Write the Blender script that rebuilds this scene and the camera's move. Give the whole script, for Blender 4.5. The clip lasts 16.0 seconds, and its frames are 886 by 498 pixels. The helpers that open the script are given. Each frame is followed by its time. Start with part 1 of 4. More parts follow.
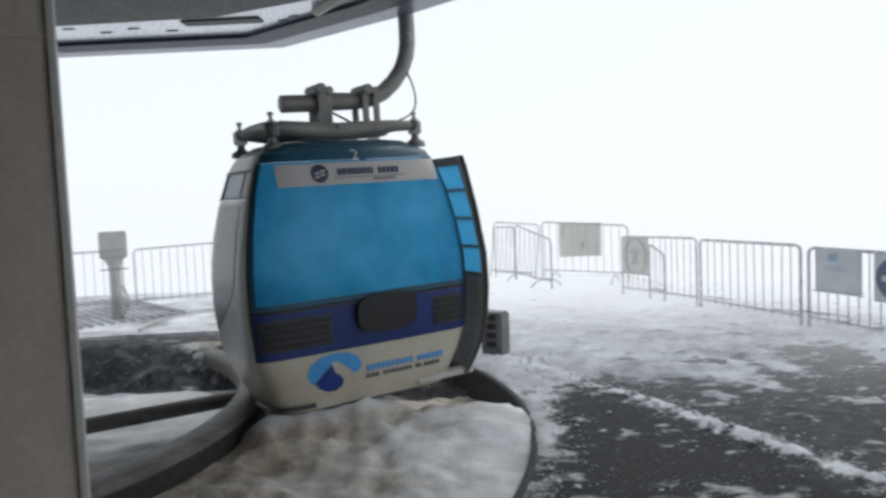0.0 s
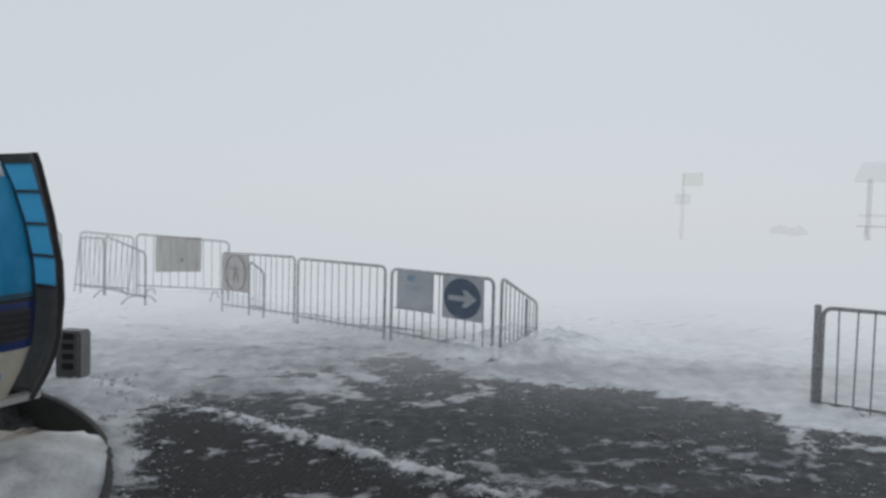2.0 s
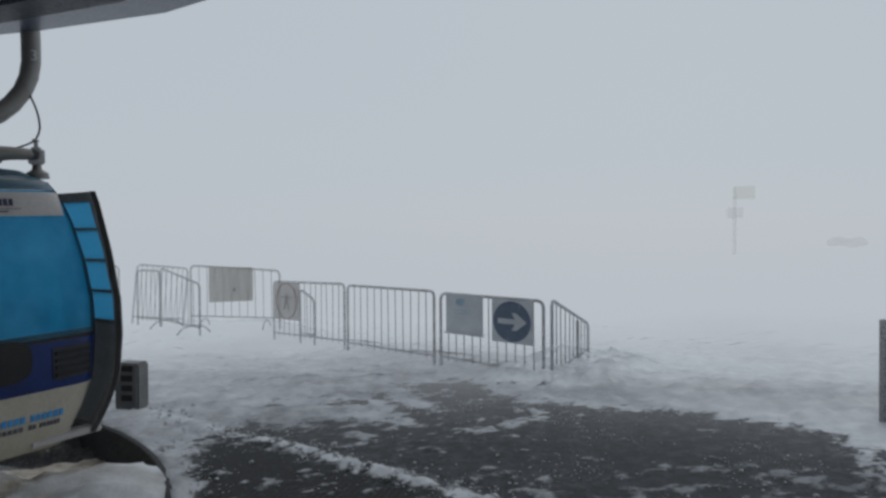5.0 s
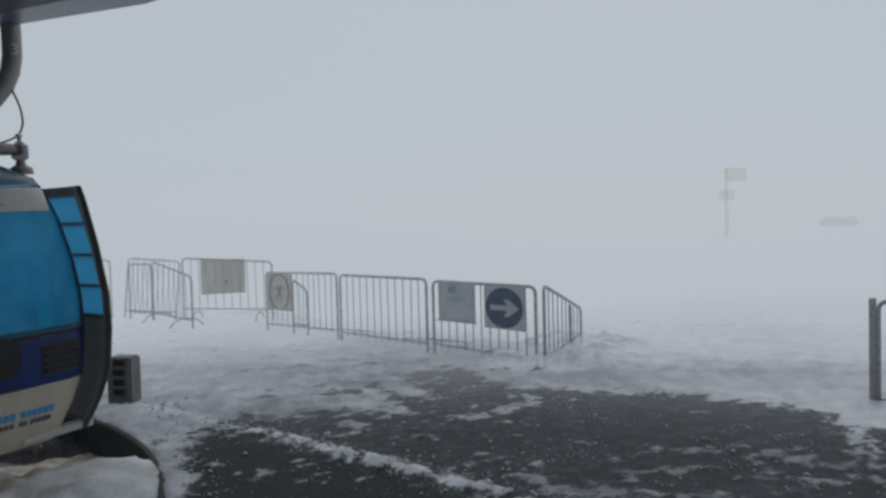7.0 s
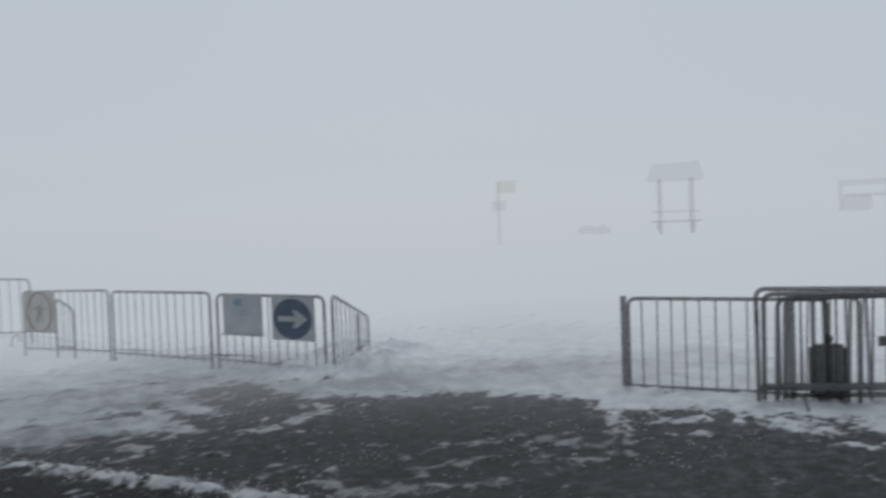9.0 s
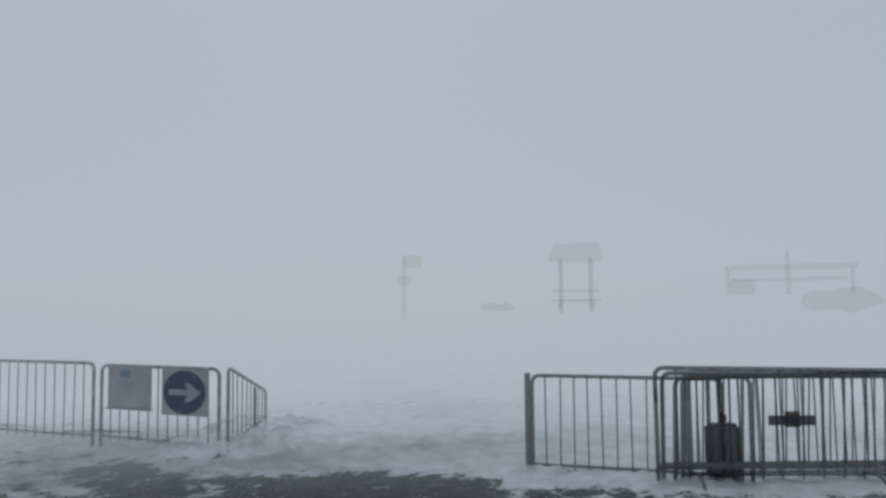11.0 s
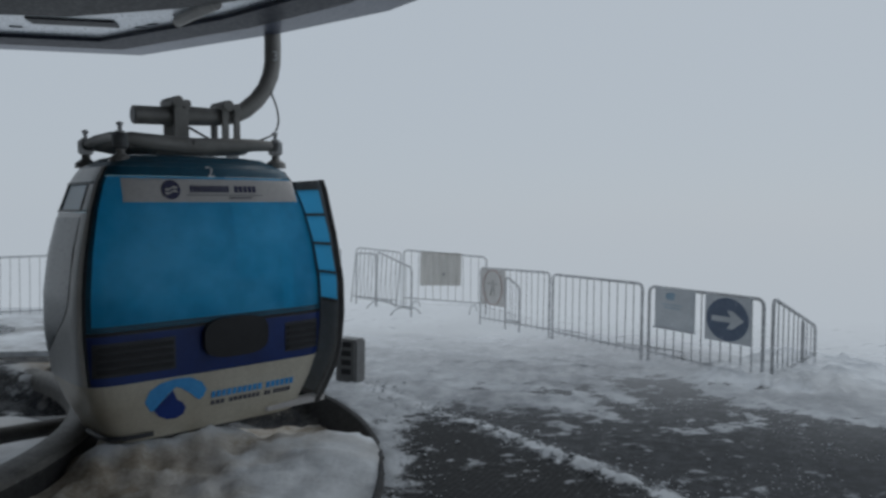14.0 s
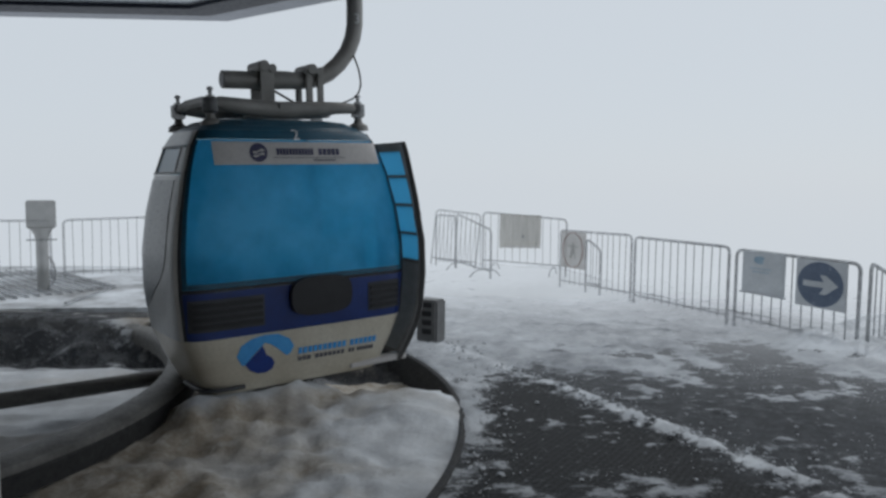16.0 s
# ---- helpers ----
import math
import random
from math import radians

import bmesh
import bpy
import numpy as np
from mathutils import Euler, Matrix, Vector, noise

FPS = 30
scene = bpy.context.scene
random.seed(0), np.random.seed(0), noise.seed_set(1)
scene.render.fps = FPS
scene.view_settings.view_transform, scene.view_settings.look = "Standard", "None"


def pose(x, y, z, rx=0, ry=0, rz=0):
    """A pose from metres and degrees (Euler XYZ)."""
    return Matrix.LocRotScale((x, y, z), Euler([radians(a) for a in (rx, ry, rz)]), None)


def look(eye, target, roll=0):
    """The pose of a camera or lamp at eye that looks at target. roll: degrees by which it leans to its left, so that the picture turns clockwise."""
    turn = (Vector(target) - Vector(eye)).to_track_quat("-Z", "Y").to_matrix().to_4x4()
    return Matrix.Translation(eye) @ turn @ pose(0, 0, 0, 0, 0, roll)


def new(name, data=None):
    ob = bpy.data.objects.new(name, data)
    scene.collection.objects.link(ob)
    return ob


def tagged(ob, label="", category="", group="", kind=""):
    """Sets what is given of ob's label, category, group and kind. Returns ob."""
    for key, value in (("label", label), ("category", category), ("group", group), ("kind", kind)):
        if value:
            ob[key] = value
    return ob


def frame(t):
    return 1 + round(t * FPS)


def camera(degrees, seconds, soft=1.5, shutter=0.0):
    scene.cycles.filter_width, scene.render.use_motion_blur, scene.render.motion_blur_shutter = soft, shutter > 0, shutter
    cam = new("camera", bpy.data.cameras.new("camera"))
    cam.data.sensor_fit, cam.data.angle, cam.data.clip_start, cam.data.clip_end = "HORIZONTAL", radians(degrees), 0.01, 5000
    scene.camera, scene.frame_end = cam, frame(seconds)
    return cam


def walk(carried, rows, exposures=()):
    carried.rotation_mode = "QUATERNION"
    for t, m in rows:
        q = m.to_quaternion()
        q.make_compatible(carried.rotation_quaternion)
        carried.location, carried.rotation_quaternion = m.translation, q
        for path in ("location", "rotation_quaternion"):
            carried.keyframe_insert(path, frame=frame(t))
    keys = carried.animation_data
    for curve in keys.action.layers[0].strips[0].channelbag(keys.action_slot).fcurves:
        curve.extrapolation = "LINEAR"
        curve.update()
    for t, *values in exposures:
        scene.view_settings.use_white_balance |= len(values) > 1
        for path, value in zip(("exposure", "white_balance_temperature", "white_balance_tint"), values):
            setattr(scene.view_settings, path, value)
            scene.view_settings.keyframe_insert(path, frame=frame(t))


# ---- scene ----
cam = camera(60.54, 16.0, soft=2.8, shutter=0.22)
PATH = [
    (0.0, pose(-0.062, 0.004, 1.765, 86.17, 2.36, 1.56)),
    (0.5, pose(-0.025, 0.026, 1.750, 86.17, -0.85, -8.11)),
    (1.0, pose(-0.013, 0.031, 1.773, 86.57, 0.41, -15.79)),
    (1.5, pose(0.019, 0.011, 1.767, 85.88, -0.73, -21.97)),
    (2.0, pose(0.021, -0.004, 1.743, 87.31, -1.45, -27.36)),
    (2.5, pose(0.025, 0.059, 1.748, 88.64, -1.29, -31.29)),
    (3.0, pose(0.011, 0.061, 1.753, 89.09, -0.10, -33.86)),
    (3.5, pose(0.026, 0.047, 1.746, 88.84, -0.11, -26.76)),
    (3.7, pose(-0.003, 0.039, 1.759, 89.02, -0.29, -24.35)),
    (6.0, pose(0.058, 0.001, 1.768, 88.77, 1.04, -23.73)),
    (6.5, pose(0.065, 0.004, 1.763, 88.45, 1.79, -23.75)),
    (7.0, pose(0.069, 0.002, 1.766, 87.99, 1.50, -24.29)),
    (7.5, pose(0.039, -0.012, 1.776, 88.16, 1.12, -21.57)),
    (8.0, pose(0.039, -0.023, 1.770, 87.95, 1.27, -23.52)),
    (8.5, pose(0.003, -0.033, 1.744, 89.12, 2.27, -26.61)),
    (9.0, pose(-0.040, -0.074, 1.751, 88.35, 2.05, -40.58)),
    (9.2, pose(-0.017, -0.014, 1.752, 89.85, 0.93, -44.59)),
    (11.3, pose(0.001, -0.002, 1.737, 94.09, 0.65, -47.69)),
    (11.5, pose(0.029, -0.023, 1.751, 94.32, 0.57, -47.16)),
    (12.0, pose(0.006, -0.017, 1.769, 94.39, 0.81, -43.74)),
    (12.5, pose(0.001, -0.045, 1.754, 94.87, 0.73, -34.81)),
    (13.0, pose(0.038, -0.005, 1.786, 91.58, -0.78, -23.55)),
    (13.5, pose(-0.033, 0.002, 1.798, 90.47, -0.29, -15.69)),
    (14.0, pose(0.002, 0.009, 1.781, 87.96, -0.75, -8.42)),
    (14.5, pose(-0.006, 0.013, 1.775, 87.26, -1.66, -4.14)),
    (15.0, pose(-0.013, -0.004, 1.776, 86.71, -1.30, -4.39)),
    (15.5, pose(-0.009, 0.029, 1.770, 86.42, -0.42, -3.10)),
    (16.0, pose(-0.016, -0.008, 1.771, 85.08, -0.58, -2.50)),
]
EXPOSURES = [
    (0.0, 0.77, 6600, 10), (0.5, 0.66, 6550, 10), (1.0, 0.45, 6500, 10), (1.5, 0.3, 6500, 10), (2.0, 0.15, 6500, 10), (3.0, -0.06, 6450, 10), (3.7, -0.14, 6350, 9), (8.0, -0.18, 6350, 9),
    (9.2, -0.1, 6350, 9), (11.5, -0.37, 6050, 9), (12.5, -0.42, 6050, 8), (13.0, -0.42, 6050, 8), (13.5, -0.38, 6100, 8), (14.0, -0.27, 6200, 8), (14.5, -0.1, 6250, 9), (15.0, 0.0, 6350, 9), (16.0, 0.16, 6400, 9),
]
walk(cam, PATH, EXPOSURES)

# ---- light: thick overcast, drifting snow all round ----
world = bpy.data.worlds.new("world")
scene.world = world
world.use_nodes = True
wn, wl = world.node_tree.nodes, world.node_tree.links
sky = wn.new("ShaderNodeTexSky")
sky.sky_type, sky.sun_disc = "NISHITA", False
sky.sun_elevation, sky.sun_rotation = radians(38), radians(40)
veil = wn.new("ShaderNodeMix")
veil.data_type = "RGBA"
veil.inputs[0].default_value = 0.97
veil.inputs[7].default_value = (5.45, 5.85, 6.3, 1)
wl.new(sky.outputs[0], veil.inputs[6])
wl.new(veil.outputs[2], wn["Background"].inputs[0])
wn["Background"].inputs[1].default_value = 0.1
sun = new("sun", bpy.data.lights.new("sun", "SUN"))
sun.data.energy, sun.data.angle, sun.data.color = 0.5, radians(40), (1, 0.97, 0.93)
sun.matrix_world = look((6, 10, 12), (0, 5, 0))


# ---- materials ----
def nodes_of(name):
    m = bpy.data.materials.new(name)
    m.use_nodes = True
    return m, m.node_tree.nodes, m.node_tree.links, m.node_tree.nodes["Principled BSDF"]


def ramp(n, l, source, stops):
    r = n.new("ShaderNodeValToRGB")
    while len(r.color_ramp.elements) < len(stops):
        r.color_ramp.elements.new(0.5)
    for e, (p, c) in zip(r.color_ramp.elements, stops):
        e.position, e.color = p, (*c, 1) if len(c) == 3 else c
    l.new(source, r.inputs[0])
    return r.outputs[0]


def noise_tex(n, l, scale, detail=4, rough=0.55, coord="Object", stretch=(1, 1, 1)):
    c = n.new("ShaderNodeTexCoord")
    mp = n.new("ShaderNodeMapping")
    mp.inputs[3].default_value = stretch
    l.new(c.outputs[coord], mp.inputs[0])
    t = n.new("ShaderNodeTexNoise")
    t.inputs["Scale"].default_value, t.inputs["Detail"].default_value, t.inputs["Roughness"].default_value = scale, detail, rough
    l.new(mp.outputs[0], t.inputs[0])
    return t.outputs[0]


def mix(n, l, fac, a, b):
    m = n.new("ShaderNodeMix")
    m.data_type = "RGBA"
    for sock, v in ((0, fac), (6, a), (7, b)):
        if isinstance(v, (int, float)):
            m.inputs[sock].default_value = v
        elif isinstance(v, tuple):
            m.inputs[sock].default_value = (*v, 1)
        else:
            l.new(v, m.inputs[sock])
    return m.outputs[2]


def bump(n, l, b, height, strength, distance):
    k = n.new("ShaderNodeBump")
    k.inputs["Strength"].default_value, k.inputs["Distance"].default_value = strength, distance
    l.new(height, k.inputs["Height"])
    l.new(k.outputs[0], b.inputs["Normal"])


def surface(name, c1, c2, scale=6, rough=0.6, metal=0.0, frost=0.0, frost_scale=9, grain=40, relief=0.3, stretch=(1, 1, 1), sheen=None):
    """Two-scale coloured surface, part of it whitened: wind-blown frost, and haze paleness on farther things."""
    m, n, l, b = nodes_of(name)
    big = noise_tex(n, l, scale, 5, 0.6, stretch=stretch)
    fine = noise_tex(n, l, grain, 3)
    col = ramp(n, l, big, [(0.3, c1), (0.7, c2)])
    col = mix(n, l, ramp(n, l, fine, [(0.35, (0, 0, 0)), (0.65, (0.25, 0.25, 0.25))]), col, tuple(x * 0.7 for x in c1))
    if frost:
        f = ramp(n, l, noise_tex(n, l, frost_scale, 6, 0.7), [(0.75 - frost * 0.6, (0, 0, 0)), (0.95 - frost * 0.45, (0.9, 0.9, 0.9))])
        col = mix(n, l, f, col, (0.82, 0.85, 0.88))
    l.new(col, b.inputs["Base Color"])
    l.new(ramp(n, l, fine, [(0.3, (rough * 0.8,) * 3), (0.7, (min(1, rough * 1.2),) * 3)]), b.inputs["Roughness"])
    b.inputs["Metallic"].default_value = metal
    if sheen:
        b.inputs["Coat Weight"].default_value, b.inputs["Coat Roughness"].default_value = sheen
    bump(n, l, b, fine, relief, 0.004)
    return m


def haze_fade(m, near, far, most=1.0):
    """Haze of thick drifting snow put into the material: the surface thins away between two distances from the station.
    """
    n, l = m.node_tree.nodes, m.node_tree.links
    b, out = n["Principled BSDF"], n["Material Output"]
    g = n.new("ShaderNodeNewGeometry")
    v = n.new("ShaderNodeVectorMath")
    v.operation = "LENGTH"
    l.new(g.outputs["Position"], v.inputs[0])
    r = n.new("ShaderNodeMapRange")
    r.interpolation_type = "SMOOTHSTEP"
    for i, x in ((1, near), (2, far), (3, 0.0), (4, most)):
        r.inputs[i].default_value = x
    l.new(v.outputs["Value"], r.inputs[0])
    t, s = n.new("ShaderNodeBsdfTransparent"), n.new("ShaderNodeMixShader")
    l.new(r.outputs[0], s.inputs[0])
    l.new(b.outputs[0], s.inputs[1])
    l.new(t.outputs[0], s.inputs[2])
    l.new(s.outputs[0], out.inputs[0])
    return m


M = {}
# barrier steels: frost share and lightened base colours carry the haze
M["galv"] = haze_fade(surface("galvanised_steel", (0.27, 0.28, 0.29), (0.4, 0.41, 0.42), 8, 0.55, 0.15, 0.4), 3, 17, 0.75)
M["galv_dark"] = haze_fade(surface("weathered_steel", (0.15, 0.157, 0.164), (0.24, 0.248, 0.255), 8, 0.6, 0.1, 0.15), 1, 14, 0.7)
M["hanger"] = surface("grey_hanger_paint", (0.24, 0.235, 0.22), (0.36, 0.35, 0.33), 5, 0.5, 0.1, 0.15, 14)
M["cream"] = surface("cream_panel", (0.47, 0.425, 0.33), (0.65, 0.61, 0.51), 1.7, 0.35, 0, 0.0, sheen=(0.3, 0.2))
M["blue_band"] = surface("blue_panel", (0.006, 0.022, 0.12), (0.011, 0.042, 0.21), 3, 0.35, sheen=(0.3, 0.2))
M["black"] = surface("black_plastic", (0.010, 0.010, 0.012), (0.02, 0.02, 0.023), 10, 0.5)
M["rubber"] = surface("black_rubber", (0.012, 0.012, 0.013), (0.03, 0.03, 0.03), 10, 0.7, 0, 0.06)
M["silver"] = surface("silver_panel", (0.44, 0.45, 0.45), (0.58, 0.585, 0.575), 1.2, 0.4, 0.25, 0.0, relief=0.03, sheen=(0.25, 0.2))
M["trim"] = surface("dark_trim", (0.03, 0.033, 0.038), (0.06, 0.064, 0.07), 8, 0.45)
M["strip"] = surface("advert_strip", (0.5, 0.48, 0.47), (0.62, 0.6, 0.58), 3, 0.5)
M["ink"] = surface("navy_ink", (0.02, 0.02, 0.075), (0.03, 0.03, 0.1), 12, 0.5)
M["greyink"] = surface("grey_ink", (0.1, 0.1, 0.12), (0.16, 0.16, 0.18), 12, 0.5)
M["logo_light"] = surface("light_blue_ink", (0.05, 0.3, 0.72), (0.09, 0.42, 0.82), 6, 0.4)
M["logo_dark"] = surface("deep_blue_ink", (0.008, 0.03, 0.2), (0.012, 0.06, 0.32), 6, 0.4)
M["white"] = surface("white_paint", (0.7, 0.72, 0.74), (0.8, 0.81, 0.82), 5, 0.5)
# hung boards, prints, case and cloth: tones lightened and thinned for haze
M["signgrey"] = haze_fade(surface("pale_sign_board", (0.55, 0.58, 0.6), (0.68, 0.71, 0.73), 4, 0.5, 0, 0.25, 5), 5, 20, 0.7)
M["signblue"] = haze_fade(surface("blue_sign_paint", (0.12, 0.165, 0.245), (0.17, 0.22, 0.31), 6, 0.45, 0, 0.25, 12), 3, 17, 0.6)
M["signtext"] = haze_fade(surface("faded_blue_print", (0.25, 0.38, 0.48), (0.4, 0.5, 0.58), 8, 0.6), 8, 26, 0.7)
M["red"] = haze_fade(surface("pale_red_print", (0.42, 0.29, 0.27), (0.5, 0.38, 0.36), 8, 0.6), 5, 20, 0.7)
M["signbeige"] = haze_fade(surface("pale_beige_board", (0.46, 0.44, 0.41), (0.58, 0.56, 0.53), 4, 0.6, 0, 0.2, 5), 4, 19, 0.7)
M["case"] = haze_fade(surface("dull_black_case", (0.04, 0.042, 0.046), (0.075, 0.078, 0.083), 8, 0.6, 0, 0.12), 1, 14, 0.5)
M["cloth"] = haze_fade(surface("beige_banner_cloth", (0.38, 0.36, 0.31), (0.56, 0.535, 0.475), 2.5, 0.85, stretch=(6, 6, 0.6)), 4, 19, 0.7)
M["column"] = surface("weathered_beige_steel", (0.52, 0.44, 0.38), (0.76, 0.68, 0.6), 1.6, 0.6, 0, 0.1, 2.5, relief=0.06, stretch=(1, 1, 0.4))
M["ring"] = surface("worn_grey_guide_rail", (0.075, 0.073, 0.068), (0.19, 0.184, 0.172), 4, 0.6, 0.05, 0.2, 5)
M["navy"] = surface("navy_fascia", (0.024, 0.03, 0.05), (0.042, 0.05, 0.075), 2, 0.5, 0, 0.08, 5)
M["skirt"] = surface("slate_fascia", (0.095, 0.12, 0.19), (0.185, 0.215, 0.3), 2, 0.4, 0.1, 0.1, 7, relief=0.05, sheen=(0.5, 0.25))
M["flange"] = surface("pale_flange_paint", (0.55, 0.53, 0.5), (0.68, 0.66, 0.62), 3, 0.5, 0, 0.1, 4)
M["soffit"] = surface("frosted_blue_white_soffit", (0.55, 0.62, 0.72), (0.82, 0.86, 0.91), 1.5, 0.3, 0.35, 0.3, 1.6, relief=0.05, sheen=(1.0, 0.22))
M["unseen_wall"] = surface("unseen_wall_grey", (0.3, 0.3, 0.305), (0.42, 0.42, 0.42), 1.4, 0.85, grain=60)
M["dark_under"] = surface("near_black_recess", (0.01, 0.012, 0.017), (0.022, 0.026, 0.034), 2, 0.5, relief=0.04)
M["concrete"] = surface("snow_dusted_concrete", (0.12, 0.12, 0.12), (0.26, 0.26, 0.257), 2.5, 0.7, 0, 0.72, 1.6)
M["greyprint"] = haze_fade(surface("pale_grey_print", (0.32, 0.31, 0.3), (0.4, 0.39, 0.38), 8, 0.6), 4, 18, 0.7)
M["box"] = haze_fade(surface("pale_grey_cabinet_paint", (0.36, 0.36, 0.345), (0.48, 0.48, 0.46), 5, 0.5, 0, 0.15), 4, 19, 0.7)
M["bin"] = surface("grey_plastic_bin", (0.13, 0.13, 0.128), (0.2, 0.2, 0.198), 5, 0.6, 0, 0.1)
# far things: fog put into pale base colours, frost and near-full transparency
M["far_wood"] = haze_fade(surface("fog_paled_grey", (0.4, 0.395, 0.37), (0.5, 0.49, 0.46), 3, 0.8, 0, 0.3, 3), 6, 25, 0.905)
M["far_yellow"] = haze_fade(surface("fog_paled_yellow", (0.5, 0.48, 0.22), (0.58, 0.56, 0.32), 3, 0.7, 0, 0.2, 4), 6, 25, 0.89)


def blue_glass(name, low, high, tint, share, milk=(0.75, 0.95), scale=1.5, edge=(0.3, 0.7)):
    """Blue tinted acrylic, part clear, part milky; mottled tones paint the bright and dark seen through it."""
    m, n, l, b = nodes_of(name)
    out = n["Material Output"]
    haze = noise_tex(n, l, scale, 6, 0.55)
    l.new(ramp(n, l, haze, [(edge[0], low), (edge[1], high)]), b.inputs["Base Color"])
    b.inputs["Roughness"].default_value = 0.18
    clear, milky = n.new("ShaderNodeBsdfTransparent"), n.new("ShaderNodeBsdfTranslucent")
    clear.inputs[0].default_value = (*tint, 1)
    milky.inputs[0].default_value = (*tint, 1)
    s1, s2 = n.new("ShaderNodeMixShader"), n.new("ShaderNodeMixShader")
    l.new(ramp(n, l, haze, [(edge[0], (milk[0],) * 3), (edge[1], (milk[1],) * 3)]), s1.inputs[0])
    l.new(clear.outputs[0], s1.inputs[1])
    l.new(milky.outputs[0], s1.inputs[2])
    s2.inputs[0].default_value = share
    l.new(s1.outputs[0], s2.inputs[1])
    l.new(b.outputs[0], s2.inputs[2])
    l.new(s2.outputs[0], out.inputs[0])
    return m


M["glass"] = blue_glass("blue_tinted_acrylic", (0.03, 0.26, 0.44), (0.26, 0.74, 0.98), (0.25, 0.77, 1.0), 0.22, (0.7, 0.95), 1.5, (0.38, 0.62))
M["clear_glass"] = blue_glass("thin_blue_acrylic", (0.1, 0.5, 0.7), (0.2, 0.6, 0.8), (0.84, 0.96, 1.0), 0.06, (0.1, 0.35))
M["door_glass"] = blue_glass("door_blue_acrylic", (0.04, 0.3, 0.5), (0.08, 0.42, 0.62), (0.26, 0.66, 0.88), 0.3)
M["roof_blue"] = surface("teal_roof_panel", (0.012, 0.075, 0.125), (0.025, 0.12, 0.19), 3, 0.35, 0, 0.08, 3)
M["pale_glass"] = blue_glass("pale_tinted_pane", (0.4, 0.54, 0.62), (0.6, 0.74, 0.82), (0.7, 0.9, 1.0), 0.8)
M["side_glass"] = surface("grey_tinted_pane", (0.2, 0.225, 0.24), (0.3, 0.325, 0.34), 1.3, 0.3, 0, 0.0, relief=0.01)
M["door_frame"] = surface("brown_black_door_frame", (0.05, 0.049, 0.049), (0.09, 0.088, 0.086), 6, 0.5, 0, 0.05)
M["door_panel"] = surface("grey_door_panel", (0.12, 0.14, 0.15), (0.19, 0.21, 0.225), 4, 0.4)
M["rim"] = surface("black_rim_edge", (0.012, 0.012, 0.013), (0.028, 0.028, 0.029), 5, 0.75, 0, 0.05, 6)


def ground_material():
    """Snow over asphalt and rubber matting, parted by the painted-on cover of each vertex and broken by fine drift noise."""
    m, n, l, b = nodes_of("snow_and_asphalt")
    at = n.new("ShaderNodeAttribute")
    at.attribute_name = "cover"
    sep = n.new("ShaderNodeSeparateColor")
    l.new(at.outputs["Color"], sep.inputs[0])
    fine = noise_tex(n, l, 5, 10, 0.74, stretch=(0.85, 1.25, 1))
    add = n.new("ShaderNodeMath")
    add.operation = "MULTIPLY_ADD"
    l.new(fine, add.inputs[0])
    add.inputs[1].default_value = 1.5
    l.new(sep.outputs[0], add.inputs[2])
    span_ = n.new("ShaderNodeMapRange")
    span_.interpolation_type = "SMOOTHSTEP"
    for i, x in ((1, 1.1), (2, 1.34), (3, 0.0), (4, 1.0)):
        span_.inputs[i].default_value = x
    l.new(add.outputs[0], span_.inputs[0])
    crumbs = ramp(n, l, noise_tex(n, l, 17, 6, 0.75), [(0.585, (0, 0, 0)), (0.67, (0.5,) * 3)])
    top = n.new("ShaderNodeMath")
    top.operation = "MAXIMUM"
    l.new(span_.outputs[0], top.inputs[0])
    l.new(crumbs, top.inputs[1])
    dust = ramp(n, l, noise_tex(n, l, 7, 9, 0.8), [(0.45, (0, 0, 0)), (0.75, (0.3,) * 3)])
    top2 = n.new("ShaderNodeMath")
    top2.operation = "MAXIMUM"
    l.new(top.outputs[0], top2.inputs[0])
    bare = n.new("ShaderNodeMath")
    bare.operation = "MULTIPLY_ADD"
    l.new(sep.outputs[1], bare.inputs[0])
    bare.inputs[1].default_value = -0.26
    l.new(dust, bare.inputs[2])
    l.new(bare.outputs[0], top2.inputs[1])
    top = top2
    # asphalt grit, and knobs of the rubber mat where green channel says so
    grit = noise_tex(n, l, 120, 3, 0.7)
    asphalt = ramp(n, l, grit, [(0.3, (0.016, 0.0175, 0.0205)), (0.7, (0.046, 0.049, 0.055))])
    c = n.new("ShaderNodeTexCoord")
    mp = n.new("ShaderNodeMapping")
    mp.inputs[2].default_value = (0, 0, radians(35))
    l.new(c.outputs["Object"], mp.inputs[0])
    knob = n.new("ShaderNodeTexVoronoi")
    knob.inputs["Scale"].default_value, knob.inputs["Randomness"].default_value = 22, 0.12
    l.new(mp.outputs[0], knob.inputs[0])
    mat = ramp(n, l, knob.outputs["Distance"], [(0.12, (0.026, 0.028, 0.031)), (0.45, (0.003, 0.0035, 0.004))])
    asphalt = mix(n, l, ramp(n, l, noise_tex(n, l, 1.3, 5, 0.6), [(0.35, (0, 0, 0)), (0.65, (0.65,) * 3)]), asphalt, (0.016, 0.018, 0.021))
    dark = mix(n, l, sep.outputs[1], asphalt, mat)
    pale = ramp(n, l, noise_tex(n, l, 3.5, 6, 0.6), [(0.32, (0.47, 0.49, 0.515)), (0.66, (0.68, 0.705, 0.73))])
    soiled = ramp(n, l, noise_tex(n, l, 4.2, 10, 0.78), [(0.34, (0.22, 0.185, 0.145)), (0.5, (0.37, 0.33, 0.275)), (0.66, (0.6, 0.58, 0.55))])
    white = mix(n, l, sep.outputs[2], pale, soiled)
    trod = n.new("ShaderNodeMath")
